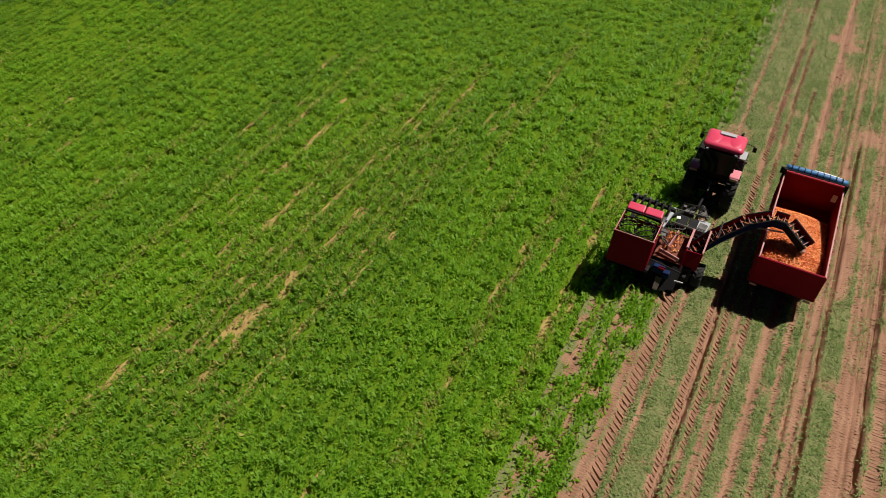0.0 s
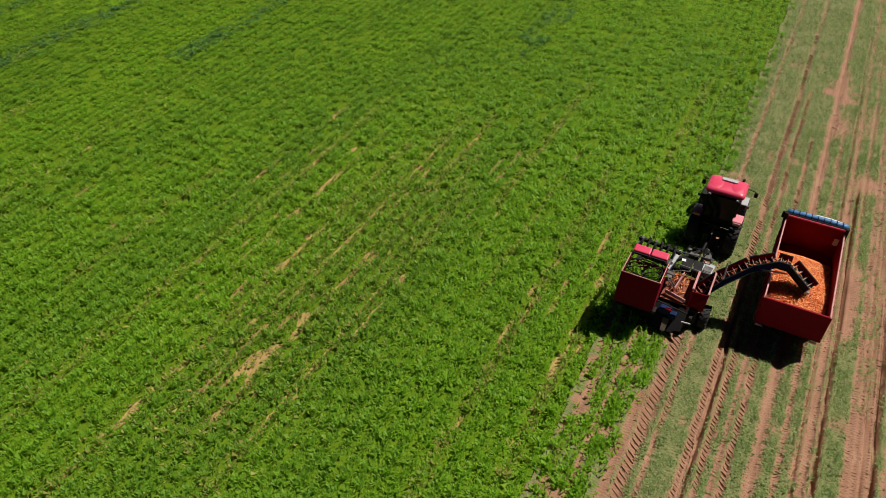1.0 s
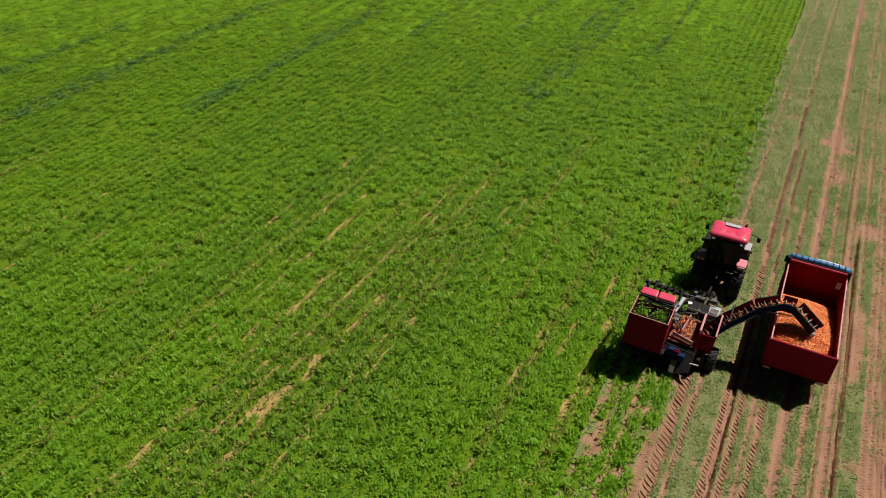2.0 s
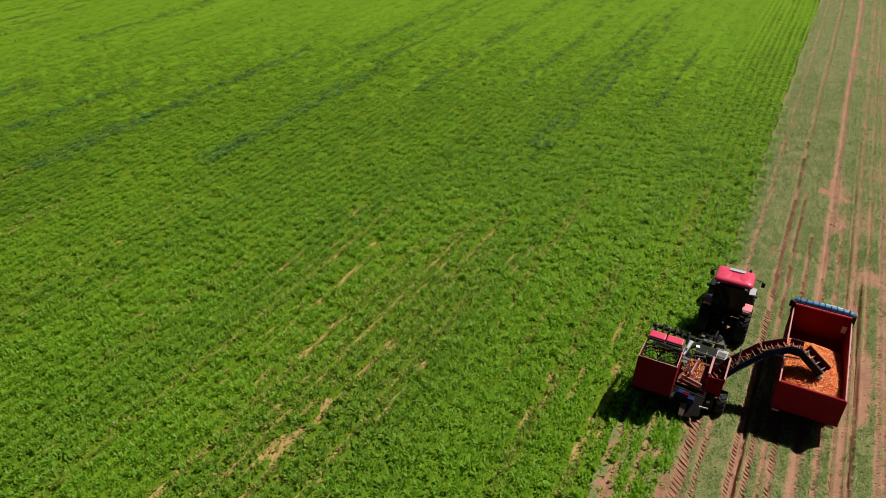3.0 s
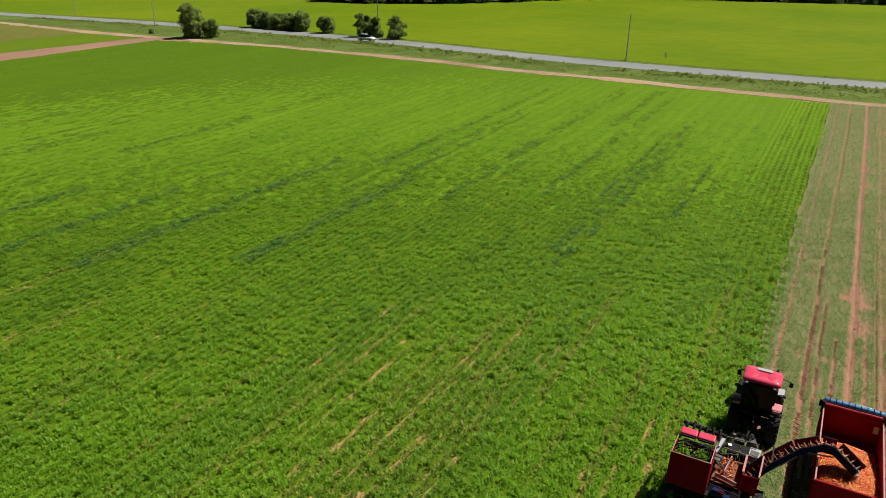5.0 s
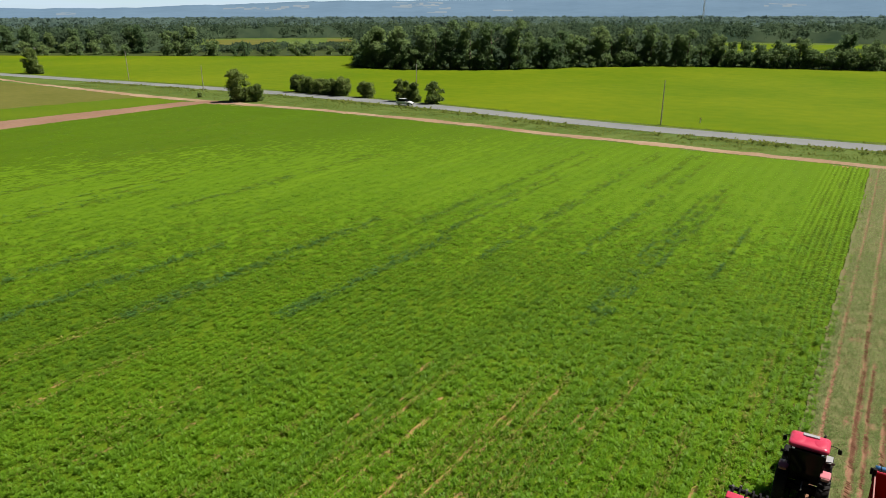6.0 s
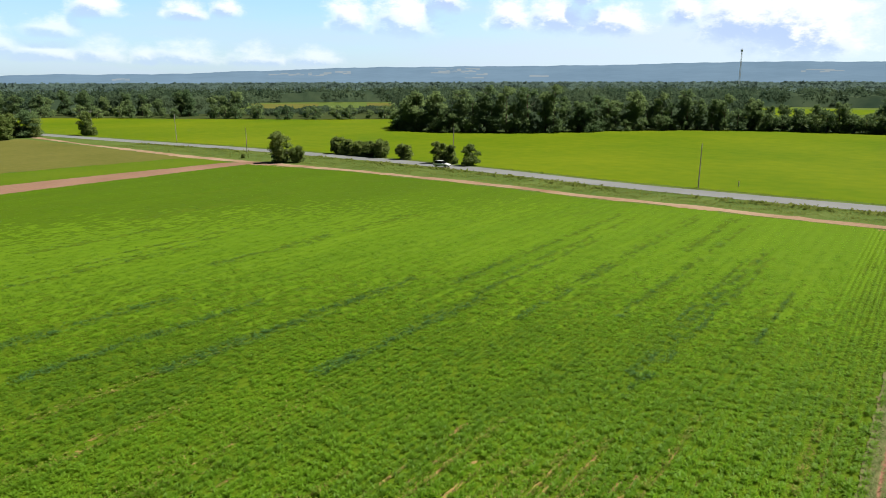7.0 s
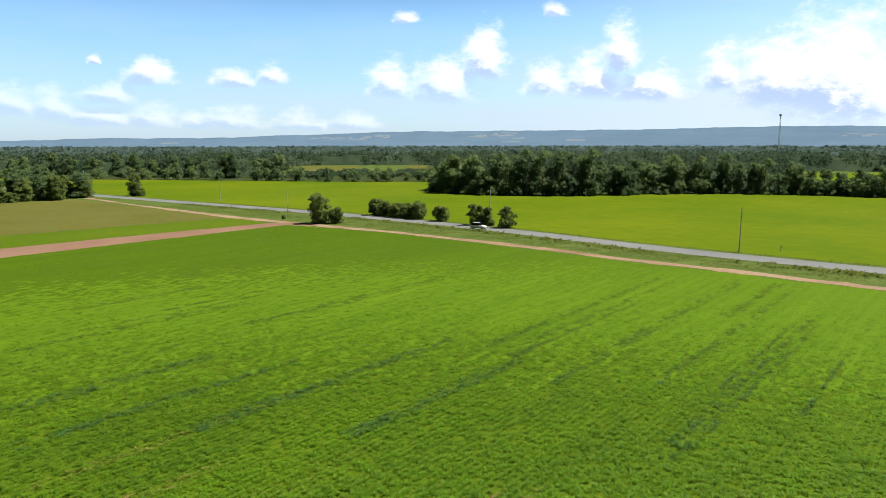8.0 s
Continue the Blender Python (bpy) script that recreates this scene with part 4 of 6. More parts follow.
def clumps(rng, p, d, s):
    """Small uneven leaf clumps at p, facing roughly along d."""
    n = len(p)
    d = d + rng.normal(0, 0.55, (n, 3))
    d /= np.linalg.norm(d, axis=1)[:, None]
    u = np.cross(d, rng.normal(size=(n, 3)))
    u /= np.linalg.norm(u, axis=1)[:, None]
    w = np.cross(d, u)
    v = np.empty((n, 3, 3))
    for i, (a, b) in enumerate(((-1, -0.7), (1, -0.6), (0.1, 1.1))):
        j = rng.uniform(0.4, 0.8, (n, 2))
        v[:, i] = p + u * (a * s * j[:, 0])[:, None] + w * (b * s * j[:, 1])[:, None] + d * (s * rng.uniform(-0.25, 0.25, n))[:, None]
    return v.reshape(-1, 3), np.arange(n * 3).reshape(n, 3)


def trunk_mesh(bm, seed, height, r, base, spread):
    rng = random.Random(seed)
    bend = [Vector((rng.uniform(-0.03, 0.03) * height, rng.uniform(-0.03, 0.03) * height, height * f)) for f in (0.35, 0.6, 0.88)]
    pts = [Vector((0, 0, -0.1))] + bend
    radii = (r, r * 0.75, r * 0.5, r * 0.15)
    for i in range(3):
        rod(bm, pts[i], pts[i + 1], radii[i], radii[i + 1], 7)
    for k in range(4):
        f = rng.uniform(base / height, 0.8)
        a = rng.uniform(0, 6.28)
        p = pts[1].lerp(pts[3], max(0.0, (f - 0.35) / 0.53)) if f > 0.35 else pts[0].lerp(pts[1], f / 0.35)
        q = p + Vector((math.cos(a) * spread * 0.7, math.sin(a) * spread * 0.7, spread * 0.5))
        rod(bm, p, q, r * 0.32, r * 0.08, 5)
    return bm


def make_tree(seed, height, spread, base_frac, lobes, quads, size, mat, label, category="tree", name="tree", group=""):
    t = thing(name, (0, 0, 0), label, category, group)
    base = height * base_frac
    part("trunk", trunk_mesh(B(), seed, height, 0.022 * height, base, spread), M_BARK, t, smooth=True)
    ob = new("crown", mesh_np("crown", *crown_mesh("crown", seed + 50, height, spread, base, lobes, quads, size, mat), mat))
    ob.parent = t
    return t


WOOD_LABELS = ("tall broad-leaved tree at the wood's edge", "rounded dark green tree at the wood's edge", "slender tree at the edge of woodland", "spreading light green tree before the wood")
tree_kinds = [make_tree(300 + i, h, s, b, 20, 2000, 0.62, M_TREE, WOOD_LABELS[i], group="trees of the wood edge") for i, (h, s, b) in
              enumerate(((17.5, 5.8, 0.0), (15.5, 5.8, 0.0), (18.5, 5.0, 0.02), (13.0, 5.6, 0.0)))]
small_kind = make_tree(320, 6.0, 3.0, 0.02, 12, 600, 0.5, M_TREE, "low shrubby tree in front of the wood", group="trees of the wood edge")
# edges of the woods beside the far field
EDGE_MAIN = ((-214, 262), (-206, 250), (-178, 245), (-144, 262), (-112, 302), (-72, 330), (-37, 334), (30, 342), (120, 350), (240, 356))
EDGE_LEFT = ((-640, 120), (-520, 170), (-453, 203), (-401, 233), (-334, 266), (-292, 290), (-262, 312), (-232, 330))


def points_along(knots, step):
    k = np.array(knots, float)
    t = np.concatenate([[0], np.cumsum(np.hypot(*np.diff(k, axis=0).T))])
    s = np.arange(0, t[-1], step)
    return np.stack([np.interp(s, t, k[:, i]) for i in (0, 1)], 1)


def bearing(a, d):
    return (math.sin(radians(a)) * d, math.cos(radians(a)) * d)


CLEARINGS = tuple(tuple(bearing(*p) for p in c) for c in (((-50.4, 560), (-45.6, 560), (-45.2, 690), (-50.4, 700)), ((-12.5, 440), (2, 440), (2, 600), (-12.5, 600)), ((-41.5, 620), (-39.2, 620), (-39.2, 690), (-41.5, 700))))


def open_view(x, y):
    """True where only low shrubs stand, before a clearing."""
    a, d = math.degrees(math.atan2(x, y)), math.hypot(x, y)
    return (-51 < a < -39 and d < 720) or (a > -12.3 and d < 620)


rng_t = random.Random(44)
first_use = set()


def plant(kind, x, y, s, rz, tall=1.0):
    m = pose(x, y, -0.05, 0, 0, rz)
    if kind not in first_use:
        first_use.add(kind)
        kind.matrix_world = m
        kind.scale = (s, s, s * tall * rng_t.uniform(0.9, 1.1))
        return kind
    t = copy_thing(kind, m)
    t.scale = (s, s, s * tall * rng_t.uniform(0.9, 1.1))
    return t


for x, y in points_along(EDGE_MAIN, 5.0):
    k = rng_t.choice((0, 0, 1, 2, 2, 3))
    size = rng_t.uniform(0.7, 1.16) * (0.82 if x > -110 else 1.0)
    if open_view(x, y):
        k, size = rng_t.choice((1, 3)), rng_t.uniform(0.5, 0.78) if x < -100 else rng_t.uniform(0.55, 1.0)
    plant(tree_kinds[k], x + rng_t.uniform(-2, 2), y + 4 + rng_t.uniform(-1.5, 5), size, rng_t.uniform(0, 360))
    for _ in range(2 if open_view(x, y) and x > -100 else 1 if rng_t.random() < 0.7 else 0):
        plant(small_kind, x + rng_t.uniform(-2.5, 2.5), y + rng_t.uniform(0.5, 3), rng_t.uniform(0.6, 1.5), rng_t.uniform(0, 360))
for x, y in points_along(EDGE_LEFT, 8.5):
    if not open_view(x, y + 34):
        plant(tree_kinds[rng_t.choice((1, 3))], x + rng_t.uniform(-2, 2), y + 34 + rng_t.uniform(-6, 10), rng_t.uniform(0.75, 1.1), rng_t.uniform(0, 360))
    if rng_t.random() < 0.9:
        plant(small_kind, x + rng_t.uniform(-2, 2), y + rng_t.uniform(2, 14), rng_t.uniform(0.8, 1.5), rng_t.uniform(0, 360))
def wood_floor(name, knots, depth):
    """Dark leaf litter under the trees behind an edge."""
    front = [(x, y + 1.5) for x, y in knots]
    return ribbon(name, front, [(x, y + depth) for x, y in knots], 0.02, M_LITTER, "dark leaf litter under the wood", "soil", 81, 0.8, 4.0)


wood_floor("woodland_floor_main", EDGE_MAIN, 95)
wood_floor("woodland_floor_left", EDGE_LEFT, 120)
for k in range(26):
    plant(tree_kinds[rng_t.choice((1, 3, 3))] if k % 3 else small_kind, -297 - rng_t.uniform(0, 26), rng_t.uniform(62, 136), rng_t.uniform(0.75, 0.95), rng_t.uniform(0, 360), 0.72)
for x, y in ((-298, 134), (-304, 127), (-300, 119), (-299, 110), (-303, 101), (-300, 92), (-309, 131), (-312, 118), (-311, 106), (-299, 83), (-305, 74), (-318, 125), (-320, 110), (-314, 92), (-303, 63), (-312, 80)):
    plant(tree_kinds[rng_t.choice((1, 3))], x, y, rng_t.uniform(0.8, 1.0), rng_t.uniform(0, 360), 0.72)


def far_woods(seed, zones):
    """Crowns of the woods behind the edge trees, out to the foot of the hills."""
    rng = np.random.RandomState(seed)
    pieces = []
    for d0, d1, n, quads, size in zones:
        az = np.radians(rng.uniform(-86, 16, n))
        d = np.sqrt(rng.uniform(d0 ** 2, d1 ** 2, n))
        x, y = np.sin(az) * d, np.cos(az) * d
        main_edge = np.interp(x, [p[0] for p in EDGE_MAIN], [p[1] for p in EDGE_MAIN], left=9e9)
        left_edge = np.interp(x, [p[0] for p in EDGE_LEFT], [p[1] for p in EDGE_LEFT], right=9e9) + 38
        ok = (y > main_edge + 10) | (y > left_edge)
        deg = np.degrees(np.arctan2(x, y))
        ok &= ~((deg > -50.6) & (deg < -40) & (d < 715) & (d > 545)) & ~((deg > -12.3) & (d < 600))
        low = (deg > -51) & (deg < -39) & (d < 560)
        x, y, low = x[ok], y[ok], low[ok]
        h = rng.uniform(11, 17, len(x)) * np.where((y < 480) & (x > -215) & (x < -60), 1.12, 0.95) * np.where(low, 0.24, 1.0)
        for xi, yi, hi in zip(x, y, h):
            r = rng.uniform(4.0, 6.8) * (1 + d0 / 1500)
            dd = rng.normal(size=(quads, 3))
            dd[:, 2] = np.abs(dd[:, 2]) * 1.1 - 0.5
            dd /= np.linalg.norm(dd, axis=1)[:, None]
            wob = 0.8 + 0.4 * np.sin(dd[:, 0] * 5 + xi) * np.cos(dd[:, 1] * 4 + yi)
            p = np.array([xi, yi, hi * 0.53]) + dd * np.array([r, r, hi * 0.47]) * wob[:, None] * rng.uniform(0.8, 1.05, (quads, 1))
            pieces.append(clumps(rng, p, dd, size * rng.uniform(0.5, 1.2, quads)))
    # closed leaf cover between the crowns
    az, d = np.radians(np.arange(-86, 16.1, 0.5)), np.geomspace(zones[0][0], zones[-1][1], 60)
    ga, gd = np.meshgrid(az, d, indexing="ij")
    x, y = np.sin(ga) * gd, np.cos(ga) * gd
    z = 4.5 + 5.0 * value_noise(x, y, 7.0, seed) + 2.0 * value_noise(x, y, 45.0, seed + 1)
    main_edge = np.interp(x, [p[0] for p in EDGE_MAIN], [p[1] for p in EDGE_MAIN], left=9e9)
    left_edge = np.interp(x, [p[0] for p in EDGE_LEFT], [p[1] for p in EDGE_LEFT], right=9e9) + 45
    deg = np.degrees(ga)
    ok = ((y > main_edge + 15) | (y > left_edge + 12)) & ~((deg > -51.5) & (deg < -38.5) & (gd < 730)) & ~((deg > -12.8) & (gd < 625))
    inner = ok.copy()
    for axis in (0, 1):
        for step in (-1, 1):
            inner &= np.roll(ok, step, axis)
    z = np.where(inner, z, 0.1)
    f = grid_faces(len(az), len(d))
    f = f[ok.ravel()[f].all(1)]
    pieces.append((np.stack([x, y, z], -1).reshape(-1, 3), np.concatenate([f[:, [0, 1, 2]], f[:, [0, 2, 3]]])))
    return gather(pieces)


clearing("clearing_brown", CLEARINGS[0], 0.3, M_LEFTFIELD, "dry grassy clearing inside the woods")
clearing("clearing_green", CLEARINGS[1], 0.3, M_FARFIELD, "green clearing behind the wood's edge")
clearing("clearing_dry", CLEARINGS[2], 0.4, M_LEFTFIELD, "small dry clearing inside the woods")
tagged(new("woodland", mesh_np("woodland", *far_woods(77, ((250, 520, 1150, 230, 1.1), (520, 900, 1150, 130, 1.6))), M_FARWOOD)), "wide dark green woodland behind the fields", "woods", "", "stuff")
tagged(new("distant_woodland", mesh_np("distant_woodland", *far_woods(78, ((900, 1600, 1300, 60, 3.0), (1600, 3300, 1400, 30, 6.0))), M_HAZEWOOD)), "woodland stretching to the hills, bluish haze in its colour", "woods", "", "stuff")


def hills():
    az = np.arange(-100, 40, 0.3)
    el = np.interp(az, [-100, -80, -70.4, -66, -63, -58, -53, -50, -42, -35, -29, -24, -18, -12, -6.6, 5, 40], [0.1, 0.15, 0.23, 0.36, 0.46, 0.46, 0.60, 0.72, 0.98, 1.04, 1.08, 1.10, 1.18, 1.25, 1.21, 1.1, 0.7])
    top = 21.8 + 4300 * np.tan(np.radians(el)) + 6.0 * (value_noise(az, az * 0, 1.3, 120) - 0.5) + 3.0 * (value_noise(az, az * 0, 0.3, 122) - 0.5)
    fs = np.concatenate([np.linspace(0, 1, 31), [0.9]])
    rows = []
    for i, f in enumerate(fs):
        d = 3250 + 1050 * f ** 1.2 if i < 31 else 4600
        rows.append(np.stack([np.sin(np.radians(az)) * d, np.cos(np.radians(az)) * d, top * f - 1], 1))
    v = np.stack(rows, 1)
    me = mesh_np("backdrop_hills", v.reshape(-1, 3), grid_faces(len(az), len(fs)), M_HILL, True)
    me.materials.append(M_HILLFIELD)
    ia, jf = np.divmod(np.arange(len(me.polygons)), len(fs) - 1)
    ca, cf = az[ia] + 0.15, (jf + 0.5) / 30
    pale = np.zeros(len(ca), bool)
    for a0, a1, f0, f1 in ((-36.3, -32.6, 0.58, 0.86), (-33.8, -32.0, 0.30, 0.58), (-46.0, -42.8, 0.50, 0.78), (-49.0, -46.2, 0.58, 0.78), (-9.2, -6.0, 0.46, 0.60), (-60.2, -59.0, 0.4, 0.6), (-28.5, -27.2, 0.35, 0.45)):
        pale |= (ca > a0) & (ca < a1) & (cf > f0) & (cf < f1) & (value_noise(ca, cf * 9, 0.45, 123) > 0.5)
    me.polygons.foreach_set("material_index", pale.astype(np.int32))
    return me


structure("backdrop_hills", hills(), "long ridge with pale fields, blue distance haze in its colour", "hills")

M_HATCH = material("pale_grey_plastic", (0.30, 0.30, 0.31), (0.42, 0.42, 0.43), 0.6, 0, 2.0, 20.0, 0.1, 0.002, spec=0.2)

# ---- the tractor ----


def build_tractor():
    t = thing("tractor", (-0.76, 30.3 + AHEAD, 0.12), "red tractor with dark cab windows pulling the harvester", "tractor")
    # chassis and bonnet
    bm = box(B(), (0, 1.2, 0.95), (0.55, 3.6, 0.55), bevel=0.05)
    box(bm, (0, -0.5, 0.78), (1.5, 0.35, 0.35), bevel=0.04)
    box(bm, (0, 2.0, 0.6), (1.5, 0.25, 0.22), bevel=0.03)
    part("chassis", bm, M_BLACK, t)
    bm = B()
    for y0, y1, w0, w1, h0, h1 in ((1.05, 2.0, 0.86, 0.82, 1.78, 1.72), (2.0, 2.75, 0.82, 0.74, 1.72, 1.62), (2.75, 2.98, 0.74, 0.58, 1.62, 1.40)):
        ring = []
        for y, w, h in ((y0, w0, h0), (y1, w1, h1)):
            ring.append([bm.verts.new(p) for p in ((-w / 2, y, 1.0), (-w / 2, y, h - 0.14), (-w / 2 + 0.12, y, h), (w / 2 - 0.12, y, h), (w / 2, y, h - 0.14), (w / 2, y, 1.0))])
        a, b = ring
        for i in range(5):
            bm.faces.new((a[i], a[i + 1], b[i + 1], b[i]))
        bm.faces.new(b)
        bm.faces.new(a)
    part("bonnet", bm, M_PINK, t)
    grille = part("grille", box(B(), (0, 3.0, 1.2), (0.5, 0.04, 0.42), bevel=0.01), M_BLACK, t)
    for x in (-0.2, 0.2):
        part("headlight", box(B(), (x, 3.025, 1.33), (0.14, 0.04, 0.1), bevel=0.01), M_WHITE, grille)
    part("front_weight", box(B(), (0, 3.25, 0.75), (0.75, 0.4, 0.35), bevel=0.05), M_BLACK, t)
    part("exhaust_pipe", hose(B(), ((0.52, 1.15, 1.2), (0.55, 1.15, 1.8), (0.55, 1.15, 2.65), (0.58, 1.1, 2.85)), 0.055, 10), M_BLACK, t)
    # cab: posts, panes, roof
    cab = part("cab", box(B(), (0, 0.25, 1.28), (1.3, 1.35, 0.55), bevel=0.06), M_BLACK, t)
    corners = {(-1, -1): ((-0.68, -0.42, 1.5), (-0.72, -0.5, 2.66)), (1, -1): ((0.68, -0.42, 1.5), (0.72, -0.5, 2.66)),
               (-1, 1): ((-0.60, 0.95, 1.45), (-0.68, 0.72, 2.66)), (1, 1): ((0.60, 0.95, 1.45), (0.68, 0.72, 2.66))}
    for lo, hi in corners.values():
        part("cab_post", beam(B(), lo, hi, 0.07, 0.07), M_BLACK, cab)
    for k0, k1 in (((-1, -1), (1, -1)), ((1, -1), (1, 1)), ((1, 1), (-1, 1)), ((-1, 1), (-1, -1))):
        a, b, c, d = corners[k0][0], corners[k1][0], corners[k1][1], corners[k0][1]
        part("pane", plate(B(), (a, b, c, d), 0.012), M_GLASS, cab)
    part("seat", box(box(B(), (0, 0.15, 1.55), (0.5, 0.5, 0.14), bevel=0.05), (0, -0.1, 1.85), (0.48, 0.14, 0.6), (-8, 0, 0), bevel=0.05), M_BLACK, cab)
    part("steering_wheel", hose(B(), [(0.18 * math.cos(a), 0.62 + 0.1 * math.sin(a), 1.85 + 0.15 * math.sin(a)) for a in np.linspace(0, 6.2, 16)], 0.015, 6), M_BLACK, cab)
    bm = B()
    levels = ((2.64, 0.82, -0.30, 0.90, 0.0), (2.72, 0.86, -0.32, 0.96, 0.0), (2.82, 0.82, -0.28, 0.92, 0.0), (2.87, 0.68, -0.16, 0.78, 0.0))
    rings = []
    for z, w, y0, y1, _ in levels:
        r = 0.16
        loop = []
        for cx, cy, a0 in ((w - r, y1 - r, 0), (-w + r, y1 - r, 90), (-w + r, y0 + r, 180), (w - r, y0 + r, 270)):
            for k in range(4):
                a = radians(a0 + 30 * k)
                loop.append(bm.verts.new((cx + r * math.cos(a), cy + r * math.sin(a), z)))
        rings.append(loop)
    for a, b in zip(rings, rings[1:]):
        for i in range(len(a)):
            j = (i + 1) % len(a)
            bm.faces.new((a[i], a[j], b[j], b[i]))
    bm.faces.new(rings[0])
    bm.faces.new(rings[-1])
    roof = part("roof", bm, M_PINK, t, "pinkish red cab roof with rounded edges", True)
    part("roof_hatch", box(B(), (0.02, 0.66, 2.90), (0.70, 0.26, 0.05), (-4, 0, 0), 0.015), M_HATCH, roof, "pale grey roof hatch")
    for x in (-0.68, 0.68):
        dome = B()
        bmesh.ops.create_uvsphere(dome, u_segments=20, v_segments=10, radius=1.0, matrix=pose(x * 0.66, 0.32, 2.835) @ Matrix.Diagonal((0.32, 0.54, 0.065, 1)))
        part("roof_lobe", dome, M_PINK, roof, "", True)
        part("work_lamp", box(B(), (x * 0.9, -0.43, 2.66), (0.12, 0.05, 0.07), bevel=0.012), M_STEEL, roof)
    # mudguards over the rear wheels
    for s in (-1, 1):
        bm = B()
        prof = [(1.0 * math.cos(a), 1.0 * math.sin(a)) for a in np.radians(np.arange(24, 112, 8))]
        ring = [[bm.verts.new((s * x, -0.5 + y, 0.80 + z)) for x in (0.66, 0.70, 1.02, 1.08)] for y, z in prof]
        ring2 = [[bm.verts.new((s * x, -0.5 + y * 0.97, 0.77 + z * 0.97 - (0.05 if x > 1.1 else 0))) for x in (0.66, 0.70, 1.02, 1.08)] for y, z in prof]
        for a, b in zip(ring, ring[1:]):
            for i in range(3):
                bm.faces.new((a[i], a[i + 1], b[i + 1], b[i]))
        for a, b in zip(ring2, ring2[1:]):
            for i in range(3):
                bm.faces.new((a[i], b[i], b[i + 1], a[i + 1]))
        for a, b, c, d in zip(ring, ring[1:], ring2, ring2[1:]):
            bm.faces.new((a[3], b[3], d[3], c[3]))
            bm.faces.new((a[0], c[0], d[0], b[0]))
        mud = part("mudguard", bm, M_PALE_PINK, t, "pale pink rear mudguard", True)
        part("tail_lamp", box(B(), (s * 0.88, -0.86, 1.72), (0.34, 0.07, 0.14), bevel=0.03), M_RIM, mud)
        wheel(t, (s * 0.88, -0.5, 0.86 - 0.12), 0.86, 0.52, M_STEEL, 22, "rear_wheel")
        wheel(t, (s * 0.90, 2.0, 0.62 - 0.12), 0.62, 0.42, M_STEEL, 18, "front_wheel")
        # Left mudguard is black in place of shade; the right keeps the plastic's grey.
        part("front_mudguard", box(B(), (s * 0.92, 1.95, 1.14), (0.30, 0.62, 0.05), (4, 0, 0), 0.02), M_HATCH if s > 0 else M_BLACK, t, "grey plastic front mudguard" if s > 0 else "front mudguard, black for the shade on that side")
        arm = part("mirror_arm", hose(B(), ((s * 0.72, 0.8, 2.5), (s * 0.92, 0.95, 2.5), (s * (1.08 if s < 0 else 1.24), 0.97, 2.42)), 0.018, 6), M_BLACK, t)
        part("mirror", box(B(), (s * (1.08 if s < 0 else 1.26), 0.97, 2.27), (0.17, 0.07, 0.25), bevel=0.025), M_BLACK, arm)
        arm = part("mirror_arm", hose(B(), ((s * 0.70, 0.35, 1.9), (s * 1.02, 0.42, 1.95), (s * 1.08, 0.42, 1.9)), 0.018, 6), M_BLACK, t)
        part("mirror", box(B(), (s * 1.08, 0.42, 1.88), (0.15, 0.06, 0.14), bevel=0.02), M_GREY, arm)
        part("lift_arm", beam(B(), (s * 0.42, -0.3, 0.75), (s * 0.42, -1.25, 0.55), 0.08, 0.1, 0.01), M_BLACK, t)
    part("top_link", rod(B(), (0, -0.35, 1.15), (0.02, -1.3, 1.15), 0.035), M_STEEL, t)
    part("drive_shaft", rod(B(), (0, -0.3, 0.7), (-0.1, -2.1, 0.75), 0.06), M_BLACK, t)
    return t


build_tractor()

# ---- the carrot harvester ----


